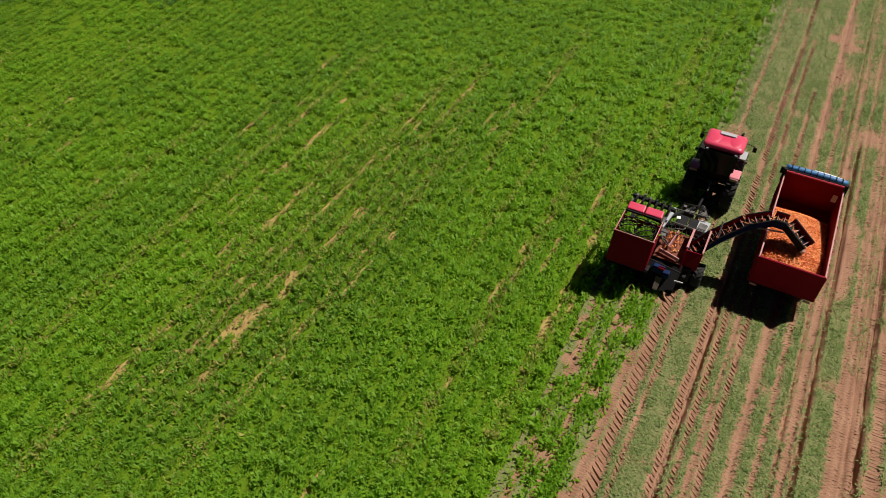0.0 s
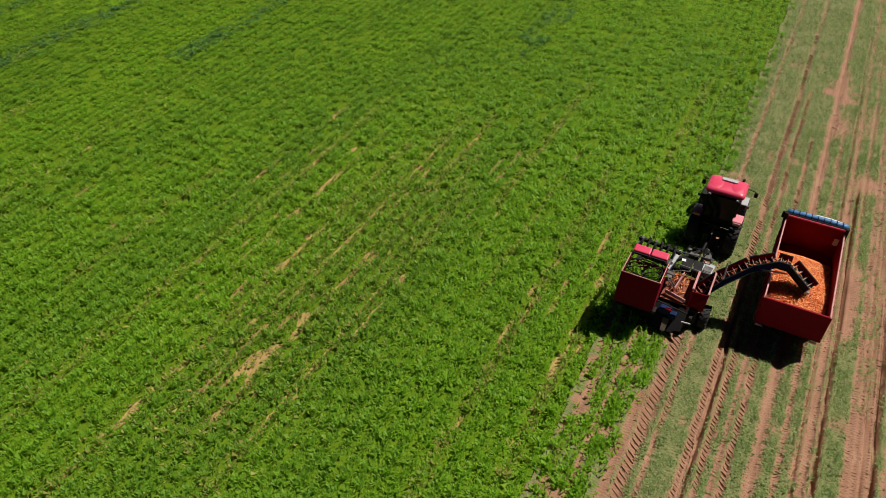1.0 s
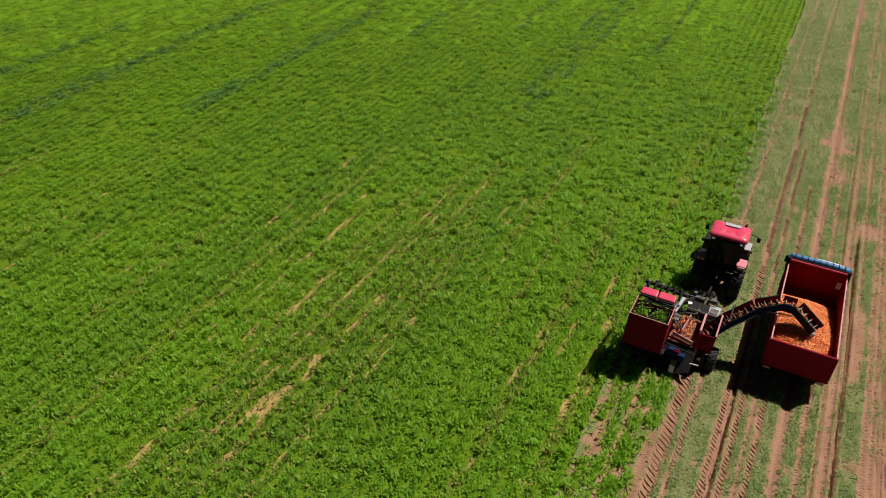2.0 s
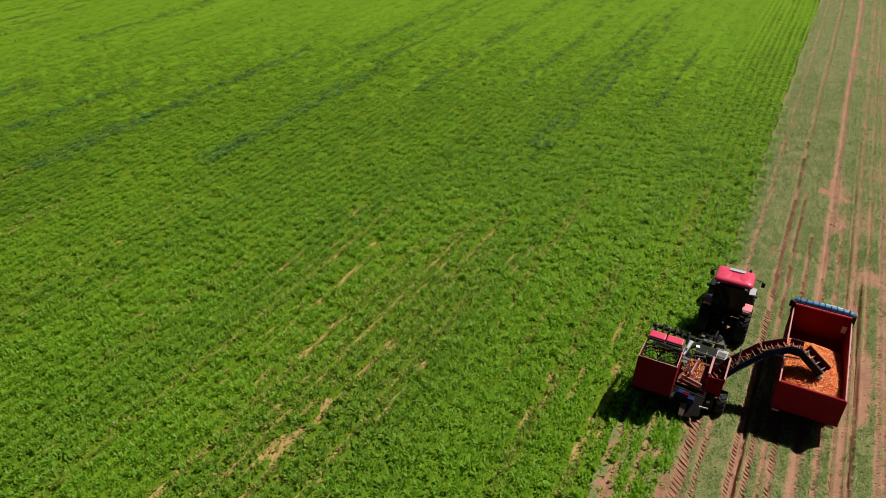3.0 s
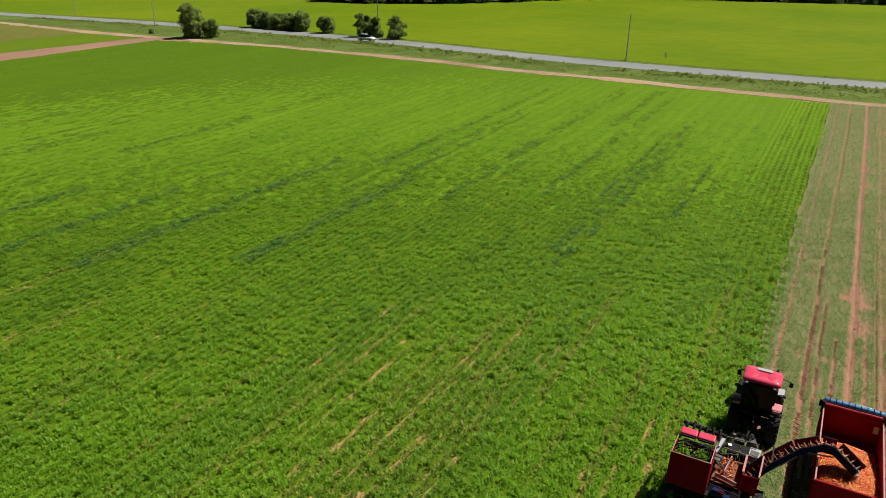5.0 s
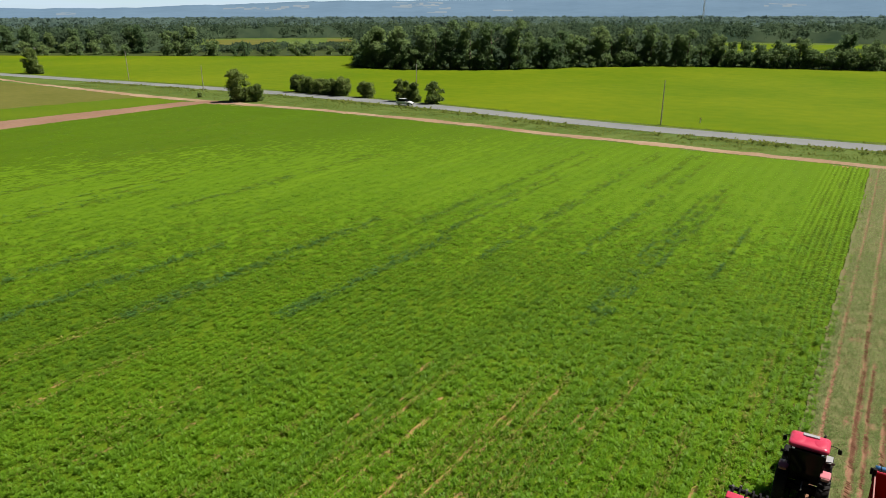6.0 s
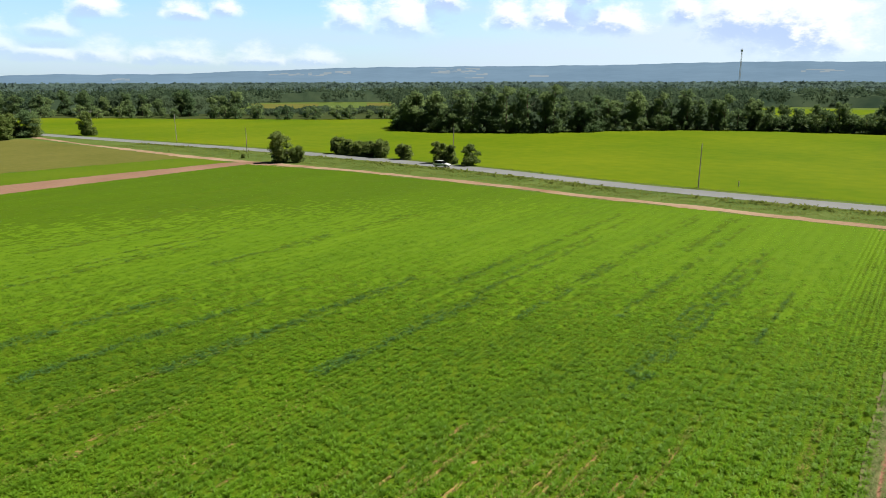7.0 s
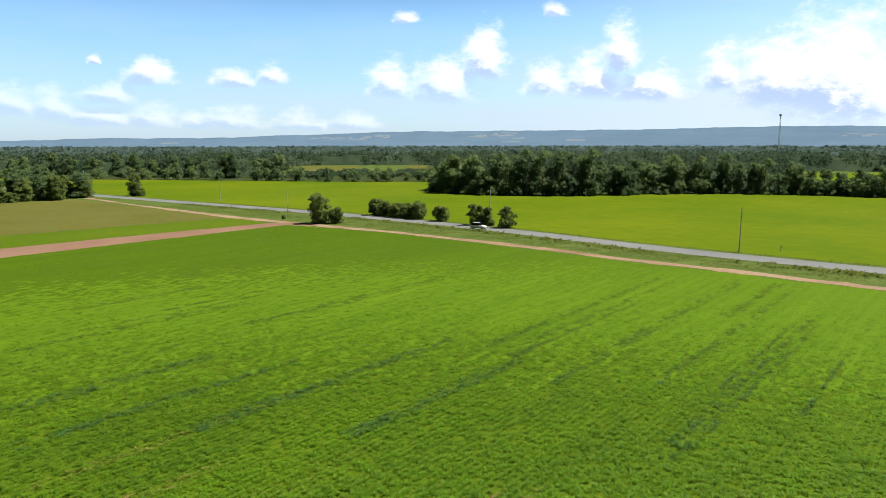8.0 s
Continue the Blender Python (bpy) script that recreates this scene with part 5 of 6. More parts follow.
def build_harvester():
    # origin on the ground, x across and y ahead
    ox, oy = -1.7, 25.0
    h = thing("carrot_harvester", (ox, oy + AHEAD, 0.12), "trailed red carrot harvester with side bunker and unloading elevator", "harvester")

    def L(*pts):
        return [(x - ox, y - oy, z - 0.12) for x, y, z in pts]

    def one(x, y, z):
        return (x - ox, y - oy, z - 0.12)

    def up(x, y, z):
        return (x + 0.10 - ox, y - 0.72 - oy, z + 0.60 - 0.12)

    def U(*pts):
        return [up(*p) for p in pts]
    # main frame
    for p0, p1 in (((-3.25, 23.3, 0.85), (-3.25, 26.7, 0.85)), ((-1.75, 23.2, 0.95), (-1.75, 27.0, 0.95)), ((-0.35, 23.6, 0.95), (-0.35, 26.3, 0.95)),
                   ((-3.3, 26.7, 0.85), (-0.3, 26.3, 0.9)), ((-3.3, 24.0, 0.9), (-0.3, 24.0, 0.95))):
        part("frame_beam", beam(B(), one(*p0), one(*p1), 0.14, 0.16, 0.015), M_BLACK, h)
    part("drawbar", beam(B(), one(-1.75, 27.0, 0.9), one(-0.9, 28.3, 0.72), 0.16, 0.18, 0.02), M_BLACK, h)
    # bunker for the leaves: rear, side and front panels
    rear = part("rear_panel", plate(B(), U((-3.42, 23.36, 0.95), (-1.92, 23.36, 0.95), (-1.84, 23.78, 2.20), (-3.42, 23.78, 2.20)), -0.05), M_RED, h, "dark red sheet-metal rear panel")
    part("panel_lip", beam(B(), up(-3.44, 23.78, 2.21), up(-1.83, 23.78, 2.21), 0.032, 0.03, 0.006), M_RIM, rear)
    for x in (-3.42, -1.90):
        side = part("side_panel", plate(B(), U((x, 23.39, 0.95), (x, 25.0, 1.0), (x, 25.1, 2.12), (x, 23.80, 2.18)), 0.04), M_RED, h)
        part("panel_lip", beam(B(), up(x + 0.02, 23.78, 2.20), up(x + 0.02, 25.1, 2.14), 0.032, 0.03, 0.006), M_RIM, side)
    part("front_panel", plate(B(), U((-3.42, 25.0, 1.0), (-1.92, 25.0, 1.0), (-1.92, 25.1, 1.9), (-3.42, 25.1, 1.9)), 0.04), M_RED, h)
    # curved guide hoops over the bunker
    for cx in (-3.05, -2.30):
        for r, y in ((0.33, 24.22), (0.36, 24.50), (0.30, 24.76)):
            pts = [up(cx + r * math.cos(a), y + 0.12 * math.sin(2 * a), 1.95 + 0.32 * math.sin(a)) for a in np.linspace(0, math.pi, 10)]
            part("guide_hoop", hose(B(), pts, 0.021, 6), M_BLACK, h)
    pts = [up(-2.67 + 0.7 * math.cos(a), 24.42 + 0.50 * math.sin(a), 2.14) for a in np.linspace(0, 2 * math.pi, 22)]
    part("hydraulic_hose", hose(B(), pts, 0.022, 6), M_BLACK, h)
    part("belt_floor", plate(B(), U((-3.36, 23.62, 1.55), (-1.96, 23.62, 1.55), (-1.95, 25.0, 1.60), (-3.38, 25.0, 1.60)), 0.04), M_BLACK, h)
    # lifting belts in front of the bunker, under two pinkish red covers
    for x0, x1 in ((-3.36, -2.68), (-2.64, -1.96)):
        cover = part("belt_cover", box(B(), up((x0 + x1) / 2, 25.33, 2.22), (x1 - x0, 0.40, 0.22), (8, 0, 0), 0.05), M_PINK, h, "pinkish red belt cover")
        part("cover_hinge", box(B(), up((x0 + x1) / 2, 25.1, 2.2), (x1 - x0 - 0.1, 0.08, 0.08), bevel=0.01), M_BLACK, cover)
    for x in (-3.38, -1.90):
        part("lifter_arm", beam(B(), up(x, 25.2, 1.95), up(x + 0.06, 26.35, 1.90), 0.10, 0.12, 0.015), M_GREY, h)
    part("lifter_crossbar", beam(B(), up(-3.42, 26.36, 1.98), up(-1.62, 26.20, 1.96), 0.15, 0.14, 0.02), M_BLACK, h)
    part("lifter_upright", beam(B(), up(-2.98, 26.40, 1.9), up(-2.94, 26.38, 2.18), 0.08, 0.08, 0.01), M_GREY, h)
    for k in range(6):
        x = -3.25 + 0.27 * k
        pts = [up(x + 0.05 * math.sin(a), 25.60 + 0.75 * (a / math.pi), 1.85 + 0.36 * math.sin(a)) for a in np.linspace(0, math.pi, 9)]
        part("crop_lifter", hose(B(), pts, 0.05, 6), M_BLACK, h)
        part("lifter_bracket", box(B(), up(x, 26.30, 2.05), (0.10, 0.16, 0.16), bevel=0.02), M_GREY if k in (0, 2) else M_BLACK, h)
    for x in (-3.28, -1.84):
        for y in (22.95, 24.2):
            part("bunker_leg", beam(B(), one(x, y, 1.62), one(x + 0.03, y + 0.9, 0.9), 0.09, 0.09, 0.01), M_BLACK, h)
        part("bunker_sill", beam(B(), one(x, 22.75, 1.52), one(x, 24.4, 1.58), 0.10, 0.12, 0.01), M_BLACK, h)
    part("leaf_chute", plate(B(), L((-3.2, 22.9, 1.5), (-1.9, 22.9, 1.5), (-1.9, 23.5, 0.75), (-3.2, 23.5, 0.75)), 0.05), M_BLACK, h)
    for k in range(3):
        x = -3.1 + 0.55 * k
        part("share", beam(B(), one(x, 26.9, 0.75), one(x, 27.5, 0.2), 0.12, 0.05, 0.01), M_STEEL, h)
    # middle section: pale beam, drive boxes, cleaning web
    part("side_beam", beam(B(), one(-1.82, 24.85, 2.05), one(-1.62, 26.35, 1.95), 0.15, 0.14, 0.03), M_HATCH, h, "light grey square beam")
    part("pump", box(rod(B(), one(-1.78, 24.75, 1.95), one(-1.48, 24.72, 1.95), 0.13), one(-1.65, 24.55, 1.9), (0.22, 0.2, 0.24), bevel=0.03), M_GREY, h)
    part("hose_bundle", hose(hose(hose(B(), L((-1.7, 24.5, 1.9), (-1.5, 24.3, 2.0), (-1.35, 24.4, 1.75), (-1.45, 24.7, 1.6)), 0.03, 6),
                                  L((-1.75, 24.6, 2.0), (-1.55, 24.15, 2.05), (-1.3, 24.2, 1.8)), 0.025, 6),
                             L((-1.6, 24.8, 2.1), (-1.25, 24.9, 2.2), (-1.0, 25.2, 2.0), (-0.9, 25.7, 1.9)), 0.022, 6), M_GREY, h)
    for x0, x1 in ((-1.40, -0.98), (-0.94, -0.56)):
        part("drive_cover", box(B(), one((x0 + x1) / 2, 25.85, 1.72), (x1 - x0, 0.72, 0.30), bevel=0.03), M_BLACK, h, "black drive cover")
    part("warning_plate", box(B(), one(-1.36, 25.95, 1.885), (0.16, 0.16, 0.015), (0, 0, 12)), M_WHITE, h)
    part("toolbox", box(B(), one(-0.36, 26.05, 1.62), (0.46, 0.62, 0.34), (0, 0, -6), 0.03), M_HATCH, h, "pale grey toolbox")
    part("toolbox_lid", box(B(), one(-0.35, 25.95, 1.80), (0.34, 0.36, 0.03), (0, 0, -6), 0.01), M_GREY, h)
    part("front_rail", rod(B(), one(-1.6, 26.28, 2.0), one(-0.25, 26.40, 2.0), 0.03), M_GREY, h)
    part("rear_rail", rod(B(), one(-1.55, 25.45, 2.0), one(-0.15, 25.40, 2.0), 0.03), M_GREY, h)
    for k in range(9):
        x = -1.5 + 0.155 * k
        part("web_bar", rod(B(), one(x, 25.46, 1.98), one(x + 0.03, 25.2, 1.70), 0.014, n=6), M_GREY, h)
    part("hitch_tower", box(beam(beam(B(), one(-0.75, 26.5, 1.3), one(-0.62, 27.0, 2.0), 0.12, 0.12, 0.015), one(-0.62, 27.0, 1.95), one(-0.3, 26.75, 1.55), 0.12, 0.1, 0.015),
                            one(-0.55, 26.72, 1.75), (0.25, 0.2, 0.2), bevel=0.02), M_GREY, h, "grey hitch bracket")
    part("valve_block", box(box(B(), one(-1.05, 26.55, 1.75), (0.42, 0.22, 0.22), bevel=0.02), one(-1.3, 26.65, 1.9), (0.14, 0.16, 0.2), bevel=0.02), M_GREY, h)
    for k in range(5):
        x = -1.45 + 0.2 * k
        part("supply_hose", hose(B(), L((x, 26.55, 1.9), (x + 0.1, 26.8, 2.05), (x + 0.25, 27.15, 1.7), (-0.8, 27.9, 1.2)), 0.02, 6), M_BLACK, h)
    # cleaning bed with carrots on it, walled
    part("cleaning_bed", plate(B(), L((-1.72, 23.9, 1.30), (-0.62, 23.9, 1.30), (-0.62, 25.35, 1.55), (-1.72, 25.35, 1.55)), 0.06), M_RUST, h, "soil-caked reddish cleaning web")
    # Three added black pieces keep light off the underside and thicken the shadow.
    part("sieve_body", box(B(), one(-1.02, 24.85, 0.82), (1.72, 1.9, 0.86), bevel=0.05), M_BLACK, h, "added black block darkening the space under the web")
    part("bunker_belly", box(B(), one(-2.58, 24.15, 0.92), (1.36, 1.3, 0.8), bevel=0.06), M_BLACK, h, "added black block under the bunker, fills its shadow")
    part("waste_chute", plate(B(), L((-1.85, 23.05, 0.45), (-0.55, 23.05, 0.45), (-0.50, 23.95, 1.28), (-1.90, 23.95, 1.28)), 0.05), M_BLACK, h, "added dark sloping plate closing the rear underside")
    part("divider", beam(B(), one(-1.30, 24.3, 1.62), one(-1.15, 25.2, 1.82), 0.05, 0.22, 0.01), M_RIM, h)
    part("divider", beam(B(), one(-1.60, 24.15, 1.55), one(-0.75, 23.95, 1.50), 0.05, 0.18, 0.01), M_RIM, h)
    part("side_wall", plate(B(), L((-0.62, 23.7, 1.05), (-0.62, 25.4, 1.25), (-0.60, 25.4, 2.0), (-0.60, 24.2, 1.9)), 0.04), M_RED, h)
    part("chute_wall", plate(B(), L((-0.05, 24.05, 1.15), (-0.05, 25.3, 1.25), (0.0, 25.3, 2.25), (0.0, 24.25, 1.92)), 0.05), M_RED, h, "tall red chute wall")
    part("chute_back", plate(B(), L((-0.60, 24.02, 1.15), (-0.05, 24.02, 1.15), (0.0, 24.25, 1.92), (-0.58, 24.35, 1.80)), 0.05), M_RED, h)
    part("chute_edge", beam(B(), one(0.02, 24.25, 1.95), one(0.02, 25.32, 2.27), 0.07, 0.06, 0.01), M_RIM, h)
    part("chute_edge", beam(B(), one(-0.60, 24.35, 1.92), one(-0.60, 25.4, 2.02), 0.09, 0.06, 0.01), M_RIM, h)
    # rear underside: blue drive box, red guard, picking table
    part("gearbox", box(box(B(), one(-1.35, 23.50, 1.16), (0.46, 0.36, 0.28), (0, 0, -5), 0.05), one(-1.02, 23.42, 1.05), (0.3, 0.3, 0.26), bevel=0.04), M_BLUE, h, "dark blue gearbox housing")
    part("guard", box(B(), one(-1.22, 23.40, 1.30), (0.24, 0.14, 0.12), (0, 0, -8), 0.03), M_RED, h)
    part("tail_light_bar", box(B(), one(-0.45, 23.30, 1.0), (0.36, 0.05, 0.06), (0, 0, 6), 0.01), M_HATCH, h)
    part("rear_guard_rail", rod(B(), one(-1.8, 23.5, 1.5), one(-0.5, 23.4, 1.4), 0.03), M_BLACK, h)
    part("trash_tongue", plate(B(), L((-1.30, 22.90, 0.55), (-1.12, 22.90, 0.55), (-1.08, 23.25, 0.95), (-1.34, 23.25, 0.95)), 0.03), M_BARK, h, "tongue of brown plant waste")
    for x in (-3.0, 0.12):
        wheel(h, one(x, 24.45, 0.55), 0.52, 0.38, M_STEEL, 18)
    part("axle", rod(B(), one(-3.0, 24.45, 0.6), one(0.12, 24.45, 0.6), 0.07), M_BLACK, h)
    # unloading elevator: trough from the chute up and over into the trailer
    path = ((-0.35, 24.75, 1.45), (0.25, 25.25, 2.05), (1.15, 25.85, 2.72), (2.00, 26.20, 3.02), (2.50, 26.20, 3.02), (3.40, 25.66, 2.62))
    for i, (p, q) in enumerate(zip(path, path[1:])):
        p, q = Vector(one(*p)), Vector(one(*q))
        d = (q - p).normalized()
        side = d.cross(Vector((0, 0, 1))).normalized() * 0.27
        up = side.cross(d).normalized()
        for s in (-1, 1):
            part("elevator_side", plate(B(), (p + side * s, q + side * s, q + side * s + up * 0.24, p + side * s + up * 0.24), 0.03), M_RED if s < 0 else (M_BLUE if i < 4 else M_BLACK), h)
            part("elevator_rail", beam(B(), p + side * s + up * 0.25, q + side * s + up * 0.25, 0.045, 0.035), M_BLACK, h)
        part("elevator_floor", plate(B(), (p - side, p + side, q + side, q - side), 0.03), M_BLACK, h)
        part("elevator_keel", beam(B(), p - up * 0.16, q - up * 0.16, 0.20, 0.22, 0.02), M_BLUE if i < 3 else M_BLACK, h, "dark blue elevator underframe" if i < 3 else "")
        n = max(2, round((q - p).length / 0.27))
        for k in range(n):
            c = p + (q - p) * ((k + 0.5) / n)
            part("flight", plate(B(), (c - side * 0.9, c + side * 0.9, c + side * 0.9 + up * 0.13, c - side * 0.9 + up * 0.13), 0.02), M_RIM, h, "pale worn conveyor flight")
    part("elevator_strut", rod(B(), one(0.35, 25.15, 1.9), one(0.30, 25.55, 2.75), 0.035), M_STEEL, h)
    part("elevator_ram", rod(B(), one(0.0, 25.0, 1.5), one(1.2, 25.75, 2.45), 0.04), M_STEEL, h)
    part("elevator_ram_rear", rod(B(), one(1.5, 25.85, 2.7), one(2.5, 26.0, 2.75), 0.03), M_STEEL, h)
    part("elevator_lamp", box(B(), one(3.34, 25.56, 2.52), (0.16, 0.14, 0.12), bevel=0.02), M_STEEL, h)
    return h


build_harvester()


def carrots(rng, n, spot, length, radius):
    """Loose carrots: five-sided cones lying every way at the spots."""
    k = 5
    p = spot(n)
    d = rng.normal(size=(n, 3))
    d[:, 2] *= 0.35
    d /= np.linalg.norm(d, axis=1)[:, None]
    u = np.cross(d, (0.1, 0.2, 1.0))
    u /= np.linalg.norm(u, axis=1)[:, None]
    w = np.cross(d, u)
    ln = length * rng.uniform(0.7, 1.3, n)
    r = radius * rng.uniform(0.75, 1.3, n)
    v = np.empty((n, k + 2, 3))
    for i in range(k):
        a = 2 * math.pi * i / k
        v[:, i] = p - d * (ln * 0.45)[:, None] + u * (r * math.cos(a))[:, None] + w * (r * math.sin(a))[:, None]
    v[:, k] = p + d * (ln * 0.55)[:, None]
    v[:, k + 1] = p - d * (ln * 0.5)[:, None]
    f = [(i, (i + 1) % k, k) for i in range(k)] + [((i + 1) % k, i, k + 1) for i in range(k)]
    f = np.array(f)
    return v.reshape(-1, 3), (np.arange(n)[:, None, None] * (k + 2) + f[None]).reshape(-1, 3)


# ---- the trailer and its load ----
TX0, TX1, TY0, TY1, TZ0, TZ1 = 1.94, 4.34, 24.62 + AHEAD, 30.22 + AHEAD, 1.10, 2.40


def build_trailer():
    ox, oy = (TX0 + TX1) / 2, (TY0 + TY1) / 2
    t = thing("tipping_trailer", (ox, oy, 0.12), "dark red tipping trailer half filled with carrots", "trailer")
    w, l = (TX1 - TX0) / 2, (TY1 - TY0) / 2
    z0, z1 = TZ0 - 0.12, TZ1 - 0.12
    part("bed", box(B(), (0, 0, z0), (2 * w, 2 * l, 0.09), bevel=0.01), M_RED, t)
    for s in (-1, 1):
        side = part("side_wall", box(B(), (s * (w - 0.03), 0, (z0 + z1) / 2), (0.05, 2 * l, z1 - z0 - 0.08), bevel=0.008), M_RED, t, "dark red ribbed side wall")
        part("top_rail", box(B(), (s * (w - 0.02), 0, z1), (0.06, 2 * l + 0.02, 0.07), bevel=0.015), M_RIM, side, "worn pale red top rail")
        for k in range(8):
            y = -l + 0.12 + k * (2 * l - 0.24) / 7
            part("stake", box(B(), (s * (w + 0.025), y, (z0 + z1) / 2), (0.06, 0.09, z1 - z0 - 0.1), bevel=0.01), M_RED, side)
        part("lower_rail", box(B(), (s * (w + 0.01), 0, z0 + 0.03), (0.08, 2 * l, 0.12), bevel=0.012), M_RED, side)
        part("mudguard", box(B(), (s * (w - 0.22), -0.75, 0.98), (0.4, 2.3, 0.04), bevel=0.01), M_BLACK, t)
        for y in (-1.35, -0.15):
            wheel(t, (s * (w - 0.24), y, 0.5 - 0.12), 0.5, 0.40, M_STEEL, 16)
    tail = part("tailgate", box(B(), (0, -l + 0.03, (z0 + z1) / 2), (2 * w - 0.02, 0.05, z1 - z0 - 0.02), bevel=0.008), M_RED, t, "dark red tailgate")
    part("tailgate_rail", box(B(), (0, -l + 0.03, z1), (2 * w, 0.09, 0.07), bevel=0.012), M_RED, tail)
    for s in (-1, 1):
        part("tail_lamp", box(B(), (s * (w - 0.2), -l - 0.03, z0 - 0.1), (0.26, 0.06, 0.1), bevel=0.012), M_RIM, tail)
    head = part("headboard", box(B(), (0, l - 0.03, (z0 + z1) / 2 + 0.10), (2 * w, 0.06, z1 - z0 + 0.2), bevel=0.01), M_RED, t, "red headboard")
    part("headboard_rail", box(B(), (0, l - 0.05, z1 + 0.2), (2 * w + 0.02, 0.12, 0.07), bevel=0.015), M_PINK, head)
    for s in (-1, 1):
        part("corner_post", box(B(), (s * (w + 0.02), l - 0.05, z1 + 0.02), (0.14, 0.2, 0.6), bevel=0.02), M_BLACK, head)
    part("side_marker", box(B(), (-w - 0.12, l + 0.02, z1 + 0.12), (0.16, 0.08, 0.34), bevel=0.03), M_BLACK, head)
    part("reflector_plate", box(B(), (w - 0.20, l - 0.08, z1 - 0.50), (0.20, 0.03, 0.36), bevel=0.008), M_WHITE, t, "white plate inside the headboard")
    part("small_bracket", box(B(), (-w + 0.07, l - 0.35, z1 - 0.3), (0.03, 0.2, 0.2), bevel=0.006), M_BLACK, t)
    # rolled cover on the headboard
    pts = [(x, l + 0.12, z1 + 0.22 + 0.05 * math.cos(x / w * 1.4)) for x in np.linspace(-w - 0.02, w + 0.02, 16)]
    tarp = part("rolled_tarpaulin", hose(B(), pts, 0.15, 12), M_TARP, t, "rolled blue tarpaulin with dark straps", True)
    for k in range(9):
        x = -w + 0.2 + k * (2 * w - 0.4) / 8
        part("strap", hose(B(), [(x, l + 0.12 + 0.158 * math.cos(a), z1 + 0.26 + 0.158 * math.sin(a)) for a in np.linspace(0, 6.2, 14)], 0.018, 5), M_BLACK, tarp)
    part("tarpaulin_lining", plate(B(), [(x, l + 0.27 + 0.20 * (1 - (x / w) ** 2) + 0.10 * x / w, z1 + 0.24) for x in np.linspace(-w * 0.1, w * 0.9, 9)] +
                                   [(x, l + 0.18, z1 + 0.20) for x in np.linspace(w * 0.9, -w * 0.1, 9)], 0.03), M_WHITE, tarp, "pale lining of the cover")
    part("tarp_bar", rod(B(), (-w - 0.1, l - 0.1, z1 + 0.30), (w + 0.1, l - 0.1, z1 + 0.30), 0.03), M_BLACK, tarp)
    # chassis
    for x in (-0.45, 0.45):
        part("chassis_beam", beam(B(), (x, -l + 0.2, z0 - 0.16), (x, l - 0.1, z0 - 0.16), 0.12, 0.2, 0.015), M_BLACK, t)
    for y in (-1.35, -0.15):
        part("axle", rod(B(), (-w + 0.3, y, 0.38), (w - 0.3, y, 0.38), 0.07), M_BLACK, t)
        part("spring", beam(beam(B(), (-0.7, y - 0.4, 0.55), (-0.7, y + 0.4, 0.55), 0.08, 0.12), (0.7, y - 0.4, 0.55), (0.7, y + 0.4, 0.55), 0.08, 0.12), M_BLACK, t)
    part("ram", rod(B(), (0, l - 0.5, 0.5), (0, l - 0.25, z0 - 0.05), 0.09), M_STEEL, t)
    part("landing_leg", box(rod(B(), (0.35, l - 0.15, 0.0), (0.35, l - 0.15, 0.9), 0.05), (0.35, l - 0.15, 0.0), (0.22, 0.22, 0.03)), M_BLACK, t)
    return t


build_trailer()


def heap_height(x, y):
    """Surface of the load over the trailer bed."""
    u, v = (x - TX0) / (TX1 - TX0), (y - TY0) / (TY1 - TY0)
    peak = 1.30 * np.exp(-((u - 0.42) / 0.75) ** 2 - ((v - 0.22) / 0.50) ** 2)
    return TZ0 + 0.06 + np.clip(peak + 0.10 * value_noise(x, y, 0.5, 130) - 0.16, 0.0, 1.25)


def load_of_carrots():
    xs, ys = np.arange(TX0 + 0.08, TX1 - 0.06, 0.07), np.arange(TY0 + 0.08, TY1 - 0.9, 0.07)
    gx, gy = np.meshgrid(xs, ys, indexing="ij")
    z = heap_height(gx, gy)
    rng = np.random.RandomState(21)
    base = (np.stack([gx, gy, z - 0.03], -1).reshape(-1, 3), grid_faces(len(xs), len(ys)))
    tri = np.concatenate([base[1][:, [0, 1, 2]], base[1][:, [0, 2, 3]]])
    tri = tri[base[0][tri][:, :, 2].max(1) > TZ0 + 0.06]

    def spot(n):
        x, y = rng.uniform(TX0 + 0.12, TX1 - 0.12, n * 3), rng.uniform(TY0 + 0.12, TY1 - 1.2, n * 3)
        ok = heap_height(x, y) > TZ0 + 0.12
        x, y = x[ok][:n], y[ok][:n]
        x, y = np.resize(x, n), np.resize(y, n)
        return np.stack([x, y, heap_height(x, y) + rng.uniform(-0.05, 0.05, n)], 1)
    return gather([(base[0], tri), carrots(rng, 5200, spot, 0.19, 0.021)])


tagged(new("carrot_load", mesh_np("carrot_load", *load_of_carrots(), M_CARROT)), "heap of loose orange carrots in the trailer", "carrots", "", "stuff")


